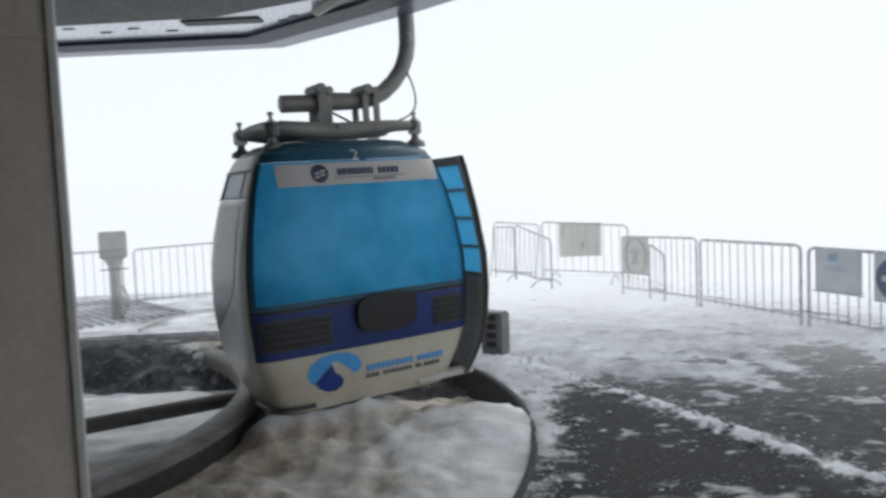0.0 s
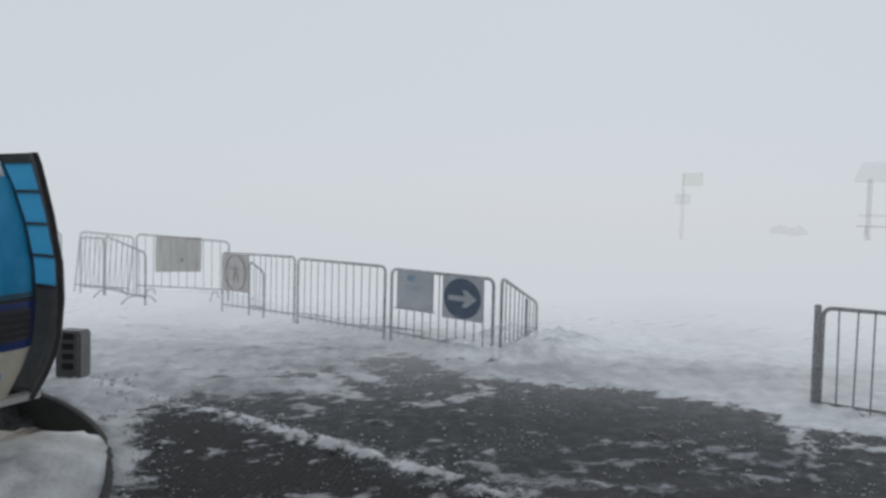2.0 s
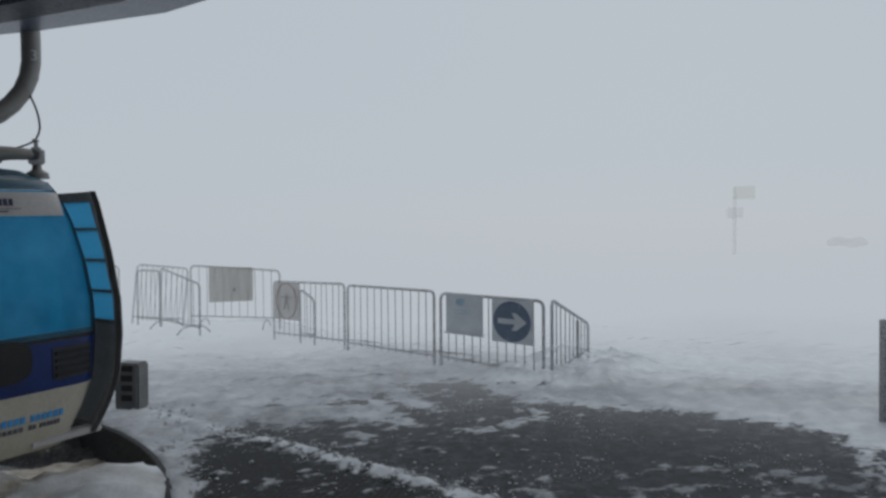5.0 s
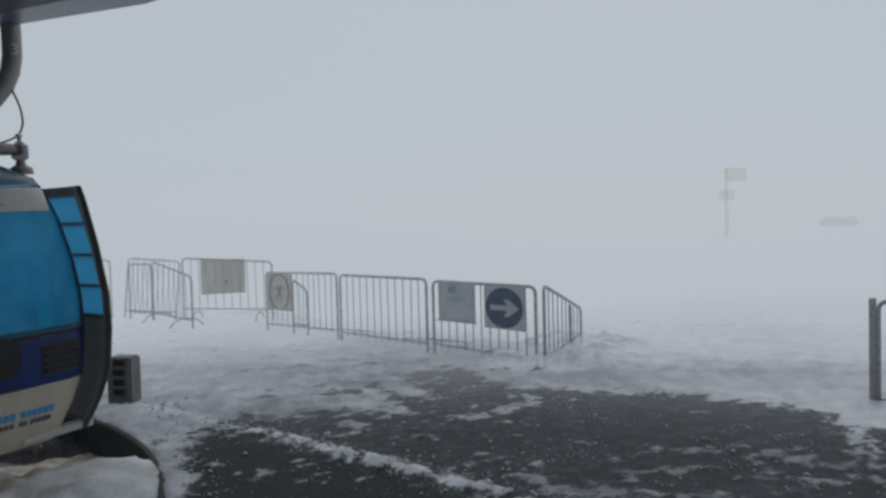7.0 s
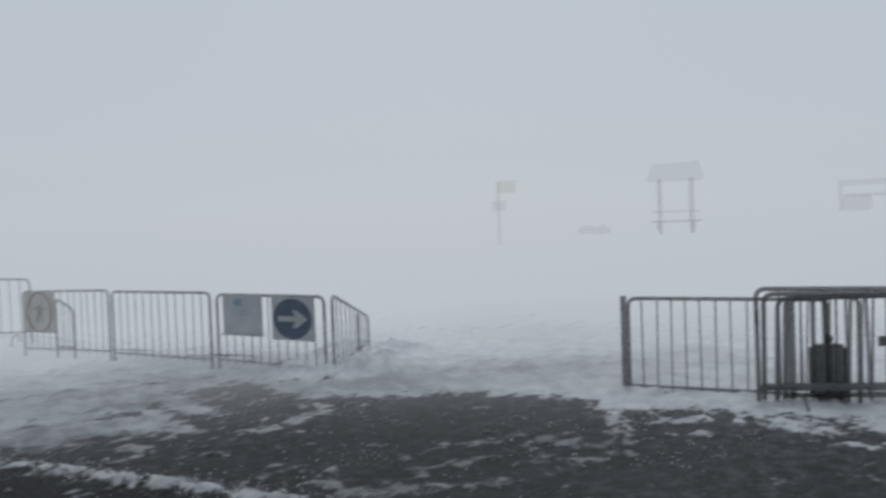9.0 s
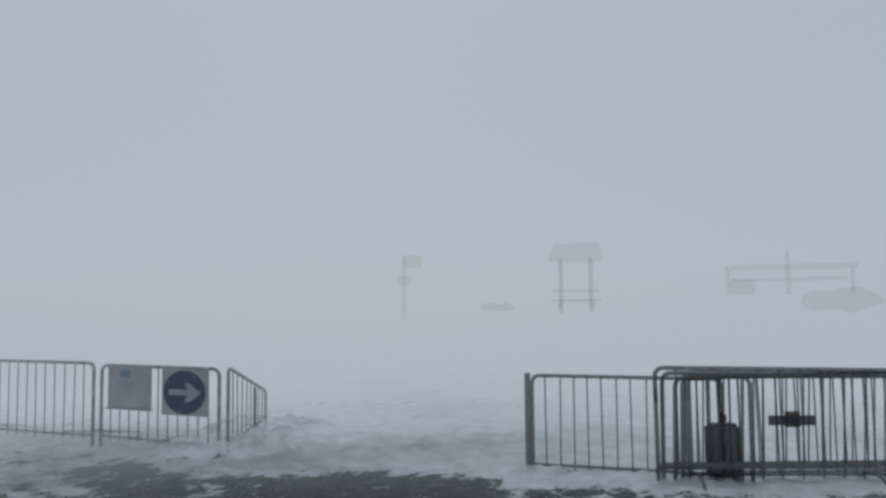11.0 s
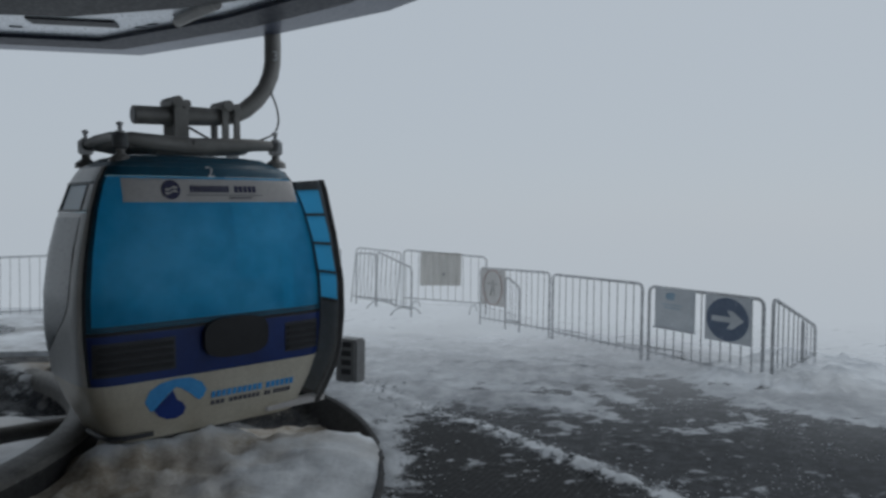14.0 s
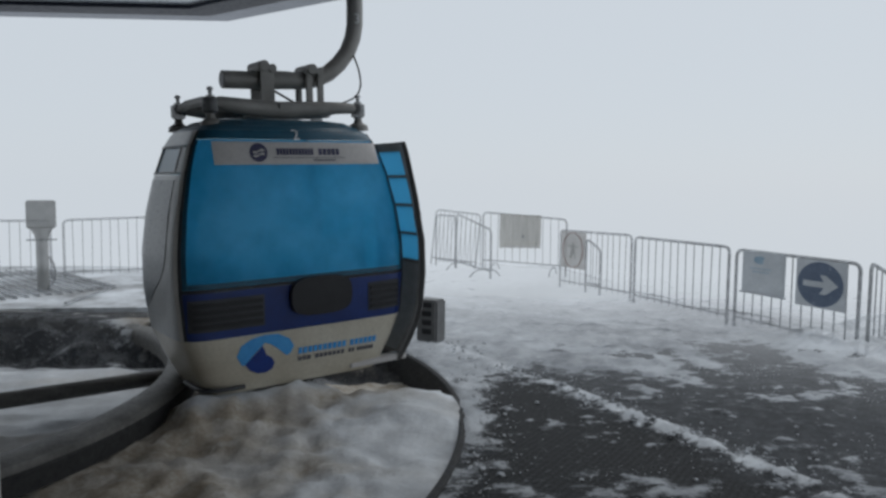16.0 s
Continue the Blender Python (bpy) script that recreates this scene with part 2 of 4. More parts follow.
    trod.operation = "MULTIPLY"
    l.new(at.outputs["Alpha"], trod.inputs[0])
    l.new(ramp(n, l, noise_tex(n, l, 2.3, 8, 0.72), [(0.36, (0.45,) * 3), (0.62, (1.0,) * 3)]), trod.inputs[1])
    white = mix(n, l, trod.outputs[0], white, (0.16, 0.17, 0.185))
    l.new(mix(n, l, top.outputs[0], dark, white), b.inputs["Base Color"])
    l.new(ramp(n, l, top.outputs[0], [(0.0, (0.62,) * 3), (0.6, (0.9,) * 3)]), b.inputs["Roughness"])
    b.inputs["Specular IOR Level"].default_value = 0.16
    h = n.new("ShaderNodeMath")
    h.operation = "MULTIPLY_ADD"
    l.new(top.outputs[0], h.inputs[0])
    h.inputs[1].default_value = 2.0
    l.new(noise_tex(n, l, 25, 5, 0.65), h.inputs[2])
    bump(n, l, b, h.outputs[0], 0.45, 0.02)
    # distant ground turns transparent in place of haze lying over it
    return haze_fade(m, 6.0, 16.0, 1.0)


M["ground"] = ground_material()
M["crumb"] = surface("dirty_snow_crumbs", (0.34, 0.355, 0.375), (0.55, 0.57, 0.59), 9, 0.9)


# ---- builders ----
def part(name, bm, material, parent=None, label="", smooth=True):
    me = bpy.data.meshes.new(name)
    bmesh.ops.recalc_face_normals(bm, faces=bm.faces)
    bm.to_mesh(me)
    bm.free()
    me.materials.append(M[material])
    if smooth:
        for p in me.polygons:
            p.use_smooth = True
        me.set_sharp_from_angle(angle=radians(40))
    ob = new(name, me)
    if parent:
        ob.parent = parent
    if label:
        ob["label"] = label
    return ob


def base(name, m, label, category, group=""):
    ob = new(name)
    ob.matrix_world = m
    return tagged(ob, label, category, group)


def box(bm, x0, y0, z0, x1, y1, z1, bevel=0.0, m=None):
    r = bmesh.ops.create_cube(bm, size=1, matrix=Matrix.LocRotScale(((x0 + x1) / 2, (y0 + y1) / 2, (z0 + z1) / 2), None, (abs(x1 - x0), abs(y1 - y0), abs(z1 - z0))))
    if bevel:
        es = list({e for v in r["verts"] for e in v.link_edges})
        r2 = bmesh.ops.bevel(bm, geom=es, offset=bevel, segments=2, affect="EDGES")
        vs = list({v for f in r2["faces"] for v in f.verts})
    else:
        vs = r["verts"]
    if m:
        bmesh.ops.transform(bm, matrix=m, verts=[v for v in bm.verts if v in set(vs)])
    return bm


def tube(bm, pts, r, seg=8, closed=False, flat=1.0):
    """A round bar along a line of points."""
    pts = [Vector(p) for p in pts]
    rings, up = [], None
    k = len(pts)
    for i, p in enumerate(pts):
        a = pts[(i - 1) % k] if closed or i else pts[i]
        c = pts[(i + 1) % k] if closed or i < k - 1 else pts[i]
        t = (c - a).normalized()
        if up is None:
            up = Vector((0, 0, 1)) if abs(t.z) < 0.9 else Vector((1, 0, 0))
        side = t.cross(up).normalized()
        up = side.cross(t).normalized()
        rr = r[i] if isinstance(r, (list, tuple)) else r
        rings.append([bm.verts.new(p + rr * (math.cos(q) * side + flat * math.sin(q) * up)) for q in (2 * math.pi * j / seg for j in range(seg))])
    for i in range(k if closed else k - 1):
        a, c = rings[i], rings[(i + 1) % k]
        for j in range(seg):
            bm.faces.new((a[j], a[(j + 1) % seg], c[(j + 1) % seg], c[j]))
    if not closed:
        bm.faces.new(rings[0][::-1])
        bm.faces.new(rings[-1])
    return bm


def rounded(corners, rad, n=5):
    """A line through the corners with its bends rounded."""
    cs = [Vector(c) for c in corners]
    out = [cs[0]]
    for a, b, c in zip(cs, cs[1:], cs[2:]):
        u, v = (a - b).normalized(), (c - b).normalized()
        p, q = b + u * rad, b + v * rad
        out += [(1 - t) ** 2 * p + 2 * t * (1 - t) * b + t * t * q for t in (i / n for i in range(n + 1))]
    return out + [cs[-1]]


def slab(bm, pts, z0, z1):
    """A prism over a flat outline."""
    lo = [bm.verts.new((x, y, z0)) for x, y in pts]
    hi = [bm.verts.new((x, y, z1)) for x, y in pts]
    bm.faces.new(lo[::-1])
    bm.faces.new(hi)
    for i in range(len(pts)):
        j = (i + 1) % len(pts)
        bm.faces.new((lo[i], lo[j], hi[j], hi[i]))
    return bm


def smooth(a, b, x):
    t = np.clip((x - a) / (b - a), 0, 1)
    return t * t * (3 - 2 * t)


# ---- ground: one sheet, fine near the station, out to the horizon ----
PIT, PIT_R = (-4.35, 5.72), 4.75
DARK = [(0.44, 5.61), (0.51, 6.49), (0.68, 6.87), (1.06, 7.2), (1.25, 7.38), (1.54, 6.97), (1.79, 7.14), (2.33, 6.9), (2.52, 6.63), (2.6, 7.0), (2.54, 7.69), (2.59, 8.15), (2.84, 8.0), (2.98, 7.18), (3.08, 8.11), (3.09, 8.52), (3.47, 8.37), (3.92, 8.38), (4.18, 8.05), (4.02, 7.53), (4.13, 6.98), (4.53, 6.83), (4.6, 6.51), (5.3, 5.96), (5.56, 5.47), (5.81, 5.03), (5.98, 4.64), (5.77, 4.43), (6.41, 3.46), (6.89, 2.36), (11, 0), (11, -8), (-4, -8), (-4, 0), (0, 3.0)]
RIDGE = [(0.3, 8.3), (0.77, 7.39), (1.05, 6.89), (1.45, 6.27), (1.75, 5.54), (2.05, 4.95), (2.28, 4.47), (2.6, 3.7), (2.9, 3.0)]
# wind streaks of snow left on the dark ground: line, half width, strength
STREAKS = [
    ([(2.9, 6.18), (3.35, 6.16), (3.82, 6.28)], 0.13, 0.75),
    ([(2.08, 6.07), (2.47, 6.01)], 0.1, 0.6),
    ([(3.03, 6.94), (3.62, 7.29), (3.95, 7.02)], 0.1, 0.6),
    ([(4.29, 4.21), (4.14, 3.85), (3.93, 3.7)], 0.14, 0.5),
    ([(1.33, 5.55), (1.31, 5.13)], 0.07, 0.6),
    ([(3.76, 6.8), (4.18, 6.4)], 0.07, 0.5),
    ([(5.87, 4.52), (5.35, 3.95), (4.62, 3.33)], 0.12, 0.75),
    ([(2.75, 4.76), (2.74, 4.62)], 0.05, 0.7),
    ([(2.66, 6.16), (2.93, 5.69)], 0.06, 0.45),
    ([(2.64, 4.5), (3.03, 4.82)], 0.08, 0.5),
    ([(4.16, 4.13), (3.87, 3.63)], 0.08, 0.4),
]


def seg_dist(x, y, a, b):
    ax, ay, bx, by = *a, *b
    t = np.clip(((x - ax) * (bx - ax) + (y - ay) * (by - ay)) / ((bx - ax) ** 2 + (by - ay) ** 2), 0, 1)
    return np.hypot(x - ax - t * (bx - ax), y - ay - t * (by - ay))


def inside_dist(x, y, poly):
    """Distance to the outline, positive inside."""
    d = np.full(x.shape, 1e9)
    ins = np.zeros(x.shape, bool)
    for a, b in zip(poly, poly[1:] + poly[:1]):
        d = np.minimum(d, seg_dist(x, y, a, b))
        if a[1] != b[1]:
            cr = ((a[1] > y) != (b[1] > y)) & (x < (b[0] - a[0]) * (y - a[1]) / (b[1] - a[1]) + a[0])
            ins ^= cr
    return np.where(ins, d, -d)


def noise_field(x, y, scale, octaves=3, seed=0.0):
    return np.array([noise.fractal(Vector((a * scale + seed, b * scale, seed)), 1.0, 2.0, octaves) for a, b in zip(x.ravel(), y.ravel())]).reshape(x.shape)


def axis(knots):
    out = []
    for (a, b, s) in knots:
        out += list(np.arange(a, b - 1e-6, s))
    return np.array(out + [knots[-1][1]])


def far_rise(x, y):
    d, az = np.hypot(x, y), np.degrees(np.arctan2(x, y))
    rise = 1.3 * smooth(11, 26, d) * smooth(33, 46, az) * (1 - smooth(110, 140, az))
    bank = 0.2 * smooth(11.5, 14.5, d) * (1 - smooth(11, 16, az)) * smooth(-2, 3, az)
    return rise + bank


def build_ground():
    xs = axis([(-400, -100, 60), (-100, -20, 16), (-20, -10, 2), (-10, -4.8, 0.26), (-4.8, -1.6, 0.08), (-1.6, 8.6, 0.05), (8.6, 14, 0.3), (14, 40, 2), (40, 100, 12), (100, 400, 60)])
    ys = axis([(-400, -100, 60), (-100, -20, 16), (-20, -8, 2), (-8, 3, 0.25), (3, 9.6, 0.05), (9.6, 16, 0.12), (16, 40, 2), (40, 100, 12), (100, 400, 60)])
    X, Y = np.meshgrid(xs, ys)
    near = (X > -9.5) & (X < 13) & (Y > -8) & (Y < 16)
    n1, n2, n3 = np.zeros(X.shape), np.zeros(X.shape), np.zeros(X.shape)
    n1[near] = noise_field(X[near], Y[near] * 1.6, 0.9, 4, 3.1)
    n2[near] = noise_field(X[near] * 0.8, Y[near] * 1.5, 3.2, 3, 9.7)
    n3[near] = noise_field(X[near], Y[near], 0.5, 2, 17.3)
    n4 = np.zeros(X.shape)
    n4[near] = noise_field(X[near], Y[near], 7.0, 3, 2.2)
    st = np.zeros(X.shape)
    st[near] = noise_field((0.8 * X[near] - 0.6 * Y[near]) * 0.55, (0.6 * X[near] + 0.8 * Y[near]) * 2.2, 1.1, 4, 5.5)
    d = inside_dist(X, Y, DARK) + 0.1 * st + 0.06 * n1 + 0.07 * n2
    cover = 0.62 - 1.5 * d
    patch = smooth(-0.15, 0.6, 0.6 * st + 0.6 * n2 + 0.35 * n4)
    right = smooth(5.6, 6.3, X) * (Y < 5.0) * (0.75 + 0.6 * n1 + 0.5 * n2)
    cover = np.where(d > 0, np.maximum(np.clip(cover, 0.05, 1), 0.15 + 0.33 * patch + 0.1 * n4 + 0.36 * right), np.clip(cover, 0, 1))
    ridge = np.min([seg_dist(X, Y, a, b) for a, b in zip(RIDGE, RIDGE[1:])], axis=0) + 0.09 * n2
    lump = 1 - smooth(0.01, 0.17, ridge + 0.08 * st + 0.09 * n4)
    cover = np.maximum(cover, 0.36 * (1 - smooth(0.08, 0.45, ridge + 0.12 * st)))
    for line, wide, much in STREAKS:
        off = np.min([seg_dist(X, Y, a, b) for a, b in zip(line, line[1:])], axis=0)
        cover = np.maximum(cover, (0.78 * much + 0.25 * n4 + 0.15 * n2) * (1 - smooth(0.1 * wide, 1.9 * wide, off + 0.12 * n2 + 0.1 * n4 + 0.08 * st)))
    slush = (d < -0.1) & (Y < 12) & (X < 5)
    cover = np.where(slush, np.clip(0.72 + 0.45 * (st + 0.6 * n2) + 0.06 * (Y - 7), 0.36, 1), cover)
    cover = np.maximum(cover, np.clip(0.72 + 0.35 * n2 + 0.35 * n4, 0, 1) * lump)
    rp = np.hypot(X - PIT[0], Y - PIT[1])
    rim_snow = (1 - smooth(0.05, 0.3, rp - PIT_R + 0.15 * n2)) * smooth(4.6, 5.2, Y + 0.3 * n1)
    cover = np.maximum(cover, 0.8 * rim_snow * (rp > PIT_R))
    cover = np.where(far_rise(X, Y) > 0.02, 1, np.clip(cover, 0, 1))
    cover = np.where(near | (d > 0), cover, 1.0)
    Z = far_rise(X, Y) + 0.05 * cover * (0.5 + 0.6 * n2) * near * smooth(0.3, 0.9, cover) + 0.02 * lump * (0.7 + 0.5 * n2 + 1.4 * n4)
    Z += 0.05 * n3 * (d < -0.2) * near + 0.03 * n4 * smooth(0.35, 0.7, cover) * near
    Z *= 1 - 0.35 * smooth(8.5, 11.5, np.hypot(X, Y)) * (far_rise(X, Y) < 0.02)
    drift = (1 - smooth(0.1, 0.55, inside_dist(X, Y, [(4.5, 7.9), (5.0, 7.3), (6.6, 8.6), (6.2, 9.4)]) * -1)) * 0.085
    Z += drift * (1 + 0.6 * n2 + 0.35 * n4) * near
    cover = np.maximum(cover, np.clip(10 * drift - 0.1 + 0.3 * n2, 0, 1) * near)
    fence = np.min([seg_dist(X, Y, a, b) for a, b in (((1.4, 14.0), (2.75, 13.4)), ((2.7, 13.2), (3.45, 11.5)), ((3.45, 11.5), (4.15, 9.6)), ((4.3, 9.4), (4.6, 8.5)))], axis=0)
    Z += (0.09 + 0.05 * n1) * np.exp(-((fence + 0.1 * n2) / 0.38) ** 2) * near
    pit = rp < PIT_R
    # snow heaped in the pit: a smooth bank beside the cabin, brown slush along its foot, a hollow behind
    foot = seg_dist(X, Y, (-1.55, 5.5), (-0.42, 6.26))
    wavy = Y + 0.16 * n2 + 0.1 * n4 + 0.12 * n1
    bank = -0.03 + 0.035 * n2 + 0.06 * n4 * smooth(0.3, -0.6, X) + 0.025 * n1 + 0.12 * np.exp(-((X + 0.1) ** 2 / 0.45 + (Y - 5.95) ** 2 / 0.5))
    bank *= smooth(0.0, 0.12, PIT_R - rp)
    bank += 0.19 * np.exp(-(foot / 0.26) ** 2) * smooth(-0.45, -0.9, X + 0.1 * n2)
    hollow = smooth(6.2, 6.42, wavy + 0.25 * (X < -0.6) * (X + 0.6))
    bank = bank * (1 - hollow) + (-0.3 + 0.05 * n1 + 0.04 * n4) * hollow
    bank = np.minimum(bank, -0.004 + 0.5 * np.maximum(PIT_R - rp, 0))
    inner = np.hypot(X + 5.3, Y - 5.85)
    low = -0.14 + 0.04 * n2 + 0.4 * smooth(7.75, 8.4, Y + 0.12 * n2) - 0.25 * smooth(8.9, 9.4, Y)
    Z = np.where(pit, bank + (low - bank) * smooth(3.5, 3.0, inner), Z)
    behind = pit & (Y > 7.2) & (inner > 3.0)
    Z = np.where(behind, np.maximum(Z, -0.33 + 0.57 * smooth(7.7, 8.4, Y + 0.2 * n2) - 0.22 * smooth(8.9, 9.4, Y)), Z)
    drifted = np.exp(-((X + 3.05) ** 2 / 0.06 + (Y - 8.4) ** 2 / 0.05))
    cover = np.where(pit, np.clip(0.95 + 0.3 * n1 - 0.95 * smooth(7.7, 7.85, Y + 0.1 * n2) - 0.1 * hollow * (inner > 3.4), 0.12, 1), cover)
    cover = np.where(pit & (Y > 7.7), np.clip(0.2 + 0.35 * n2 + 0.2 * n4 + 0.7 * drifted, 0.05, 0.85), cover)
    soil = np.where(pit, np.clip(0.75 + 0.7 * n1 + 0.4 * np.exp(-(foot / 0.4) ** 2) - 1.1 * np.exp(-((foot - 0.02) / 0.08) ** 2) - 0.85 * smooth(-0.85, -0.2, X + 0.3 * n2) * (1 - hollow) - 0.8 * smooth(3.5, 3.1, inner), 0.04, 1), np.where(near, np.clip(0.15 + 0.25 * n3, 0, 1) * (cover > 0.8) * 0.6, 0))
    soil = np.where(pit & (inner > 3.4), np.maximum(soil, hollow), soil)
    edge = np.interp(Y, [p[1] for p in RIDGE[::-1]], [p[0] for p in RIDGE[::-1]])
    rubber = np.where(d > 0, smooth(0.0, 0.3, edge - X + 0.25 * n1 + 0.1 * n2), 0.0)
    trodden = np.where(near & ~pit, np.clip(0.66 - 0.6 * smooth(10.0, 13.0, Y) - 0.6 * smooth(4.6, 6.2, X) + 0.4 * n3 + 0.25 * st, 0.0, 1) * (1 - lump) * (1 - smooth(0.01, 0.06, drift)), 0.0)
    # the sheet steps down cleanly along the pit's edge
    for lo, hi, to in ((-0.06, 0.0, -0.006), (0.0, 0.05, 0.006)):
        ring = (rp - PIT_R >= lo) & (rp - PIT_R < hi)
        k = np.where(ring, (PIT_R + to) / np.maximum(rp, 0.1), 1.0)
        X, Y = PIT[0] + (X - PIT[0]) * k, PIT[1] + (Y - PIT[1]) * k
    ny, nx = X.shape
    idx = np.arange(nx * ny).reshape(ny, nx)
    faces = np.stack([idx[:-1, :-1], idx[:-1, 1:], idx[1:, 1:], idx[1:, :-1]], -1).reshape(-1, 4)
    me = bpy.data.meshes.new("ground")
    me.from_pydata(np.stack([X, Y, Z], -1).reshape(-1, 3).tolist(), [], faces.tolist())
    col = me.color_attributes.new("cover", "FLOAT_COLOR", "POINT")
    col.data.foreach_set("color", np.stack([cover, rubber, soil, trodden], -1).reshape(-1).astype(np.float32))
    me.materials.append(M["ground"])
    me.polygons.foreach_set("use_smooth", np.ones(len(faces), bool))
    me.update()
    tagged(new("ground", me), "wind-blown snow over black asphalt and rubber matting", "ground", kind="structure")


build_ground()


def ring_wall(name, c, r0, r1, z0, z1, material, a0, a1, n, label, kind="structure", parent=None):
    bm = bmesh.new()
    rows = []
    for i in range(n + 1):
        a = radians(a0 + (a1 - a0) * i / n)
        u = Vector((math.cos(a), math.sin(a), 0))
        o = Vector((c[0], c[1], 0))
        rows.append([bm.verts.new(o + u * r + Vector((0, 0, z))) for r, z in ((r0, z0), (r1, z0), (r1, z1 - 0.01), (r1 - 0.01, z1), (r0 + 0.01, z1), (r0, z1 - 0.01))])
    for p, q in zip(rows, rows[1:]):
        for j in range(6):
            bm.faces.new((p[j], p[(j + 1) % 6], q[(j + 1) % 6], q[j]))
    if a1 - a0 < 360:
        bm.faces.new(rows[0])
        bm.faces.new(rows[-1][::-1])
    ob = part(name, bm, material, parent)
    return tagged(ob, label, "kerb", kind=kind) if not parent else ob


ring_wall("pit_rim", PIT, PIT_R - 0.035, PIT_R + 0.018, -0.6, 0.022, "rim", -112, 110, 200, "dark worn rim of a round snow-filled pit")

# raised deck behind the pit
bm = bmesh.new()
slab(bm, [(-12, 8.75), (-4.5, 9.72), (-1.35, 9.95), (-1.1, 14.5), (-12, 14.5)], 0.0, 0.15)
tagged(part("deck", bm, "concrete", smooth=False), "dark concrete deck dusted with snow", "deck", kind="structure")
# shade under the deck is put into this wall's near-black colour
bm = bmesh.new()
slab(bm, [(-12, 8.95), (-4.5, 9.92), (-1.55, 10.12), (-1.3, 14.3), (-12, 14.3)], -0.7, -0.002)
tagged(part("deck_wall", bm, "dark_under", smooth=False), "retaining wall below the deck, coloured near-black for shade", "wall", kind="structure")


# ---- lift station overhead ----
ROOF = [(-12, 7.6), (-4.3, 7.98), (-1.88, 8.0), (-0.47, 6.83), (0.43, 5.92), (0.96, 4.98), (1.4, 4.16), (1.82, 3.4), (2.5, 1.9), (2.8, 0), (2.8, -5), (-12, -5)]


def inset(pts, by):
    """The outline moved inwards (it runs clockwise)."""
    out, k = [], len(pts)
    for i in range(k):
        p, a, c = Vector(pts[i]), Vector(pts[i - 1]), Vector(pts[(i + 1) % k])
        u, v = (p - a).normalized(), (c - p).normalized()
        nu, nv = Vector((u.y, -u.x)), Vector((v.y, -v.x))
        b = (nu + nv).normalized()
        out.append(tuple(p + b * by / max(0.4, b.dot(nu))))
    return out


def inset_by(pts, widths):
    """The outline moved inwards by a width of its own at each corner."""
    return [inset(pts, w)[i] for i, w in enumerate(widths)]


def rim(bm, outer, inner, z0, z1):
    k = len(outer)
    rows = [[bm.verts.new((*p, z)) for p, z in ((o, z0), (o, z1), (i, z1), (i, z0))] for o, i in zip(outer, inner)]
    for i in range(k):
        a, c = rows[i], rows[(i + 1) % k]
        for j in range(4):
            bm.faces.new((a[j], a[(j + 1) % 4], c[(j + 1) % 4], c[j]))
    return bm


station = base("lift_station_roof", pose(0, 0, 0), "lift station roof with slate fascia and dark underside", "station roof")
EDGE = [0.3, 0.3, 0.3, 0.3, 0.36, 0.44, 0.5, 0.52, 0.52, 0.52, 0.3, 0.3]
part("fascia", rim(bmesh.new(), ROOF, inset_by(ROOF, EDGE), 3.4, 4.6), "skirt", station, "slate blue frost-flecked fascia edge", smooth=False)
part("inner_beam", rim(bmesh.new(), inset_by(ROOF, [w + 0.002 for w in EDGE]), inset_by(ROOF, [w + 0.3 for w in EDGE]), 3.385, 4.0), "navy", station, "dark inner edge beam", smooth=False)
part("roof_cover", slab(bmesh.new(), inset(ROOF, -0.05), 4.604, 4.9), "skirt", station, smooth=False)
part("soffit", slab(bmesh.new(), inset(ROOF, 0.605), 3.42, 3.6), "soffit", station, "frosted blue-white soffit panels", smooth=False)
# dark interior put into the colour of one near-black slab
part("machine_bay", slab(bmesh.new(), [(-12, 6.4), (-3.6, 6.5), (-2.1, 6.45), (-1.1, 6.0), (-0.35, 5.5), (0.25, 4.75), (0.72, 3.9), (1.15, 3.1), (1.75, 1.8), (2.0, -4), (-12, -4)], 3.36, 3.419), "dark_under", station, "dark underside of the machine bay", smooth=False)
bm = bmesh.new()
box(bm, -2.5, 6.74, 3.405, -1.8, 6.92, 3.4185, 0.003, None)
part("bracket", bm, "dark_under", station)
for i, (x, y, a) in enumerate(((-3.3, 7.05, 3), (-3.0, 6.95, 2), (-2.7, 7.1, 4), (-1.62, 6.9, -18), (-1.5, 6.78, -20), (-1.42, 6.95, -18), (-1.3, 6.82, -22), (-3.55, 6.85, 0))):
    bm = bmesh.new()
    box(bm, -0.05, -0.009, 3.412, 0.05, 0.009, 3.4185)
    part("slot", bm, "navy", station).matrix_local = pose(x, y, 0, 0, 0, a)
bm = bmesh.new()
tube(bm, [(-1.25, 6.55, 3.395), (-0.85, 5.9, 3.38)], 0.045, 10)
part("strut", bm, "flange", station)

# unseen plain walls behind and beside the way out, added to darken ground and cabin
for name, pts in (("added_wall_south", [(-12, -4.9), (2.7, -4.9), (2.7, -4.6), (-12, -4.6)]), ("added_wall_west", [(-12, -4.597), (-11.7, -4.597), (-11.7, 7.0), (-12, 7.0)])):
    wall = part(name, slab(bmesh.new(), pts, -0.05, 3.38), "unseen_wall", smooth=False)
    tagged(wall, "plain grey unseen wall added to darken the station side", "wall", kind="structure")

# support column
column = base("support_column", pose(-1.78, 2.62, 0, 0, 0, 27), "weathered beige steel support column with stained foot", "column")
bm = bmesh.new()
box(bm, -0.3, -0.22, -0.3, 0.27, 0.22, 3.6, 0.012)
part("shaft", bm, "column", column)
bm = bmesh.new()
box(bm, 0.274, -0.235, -0.3, 0.3, 0.235, 3.6, 0.004)
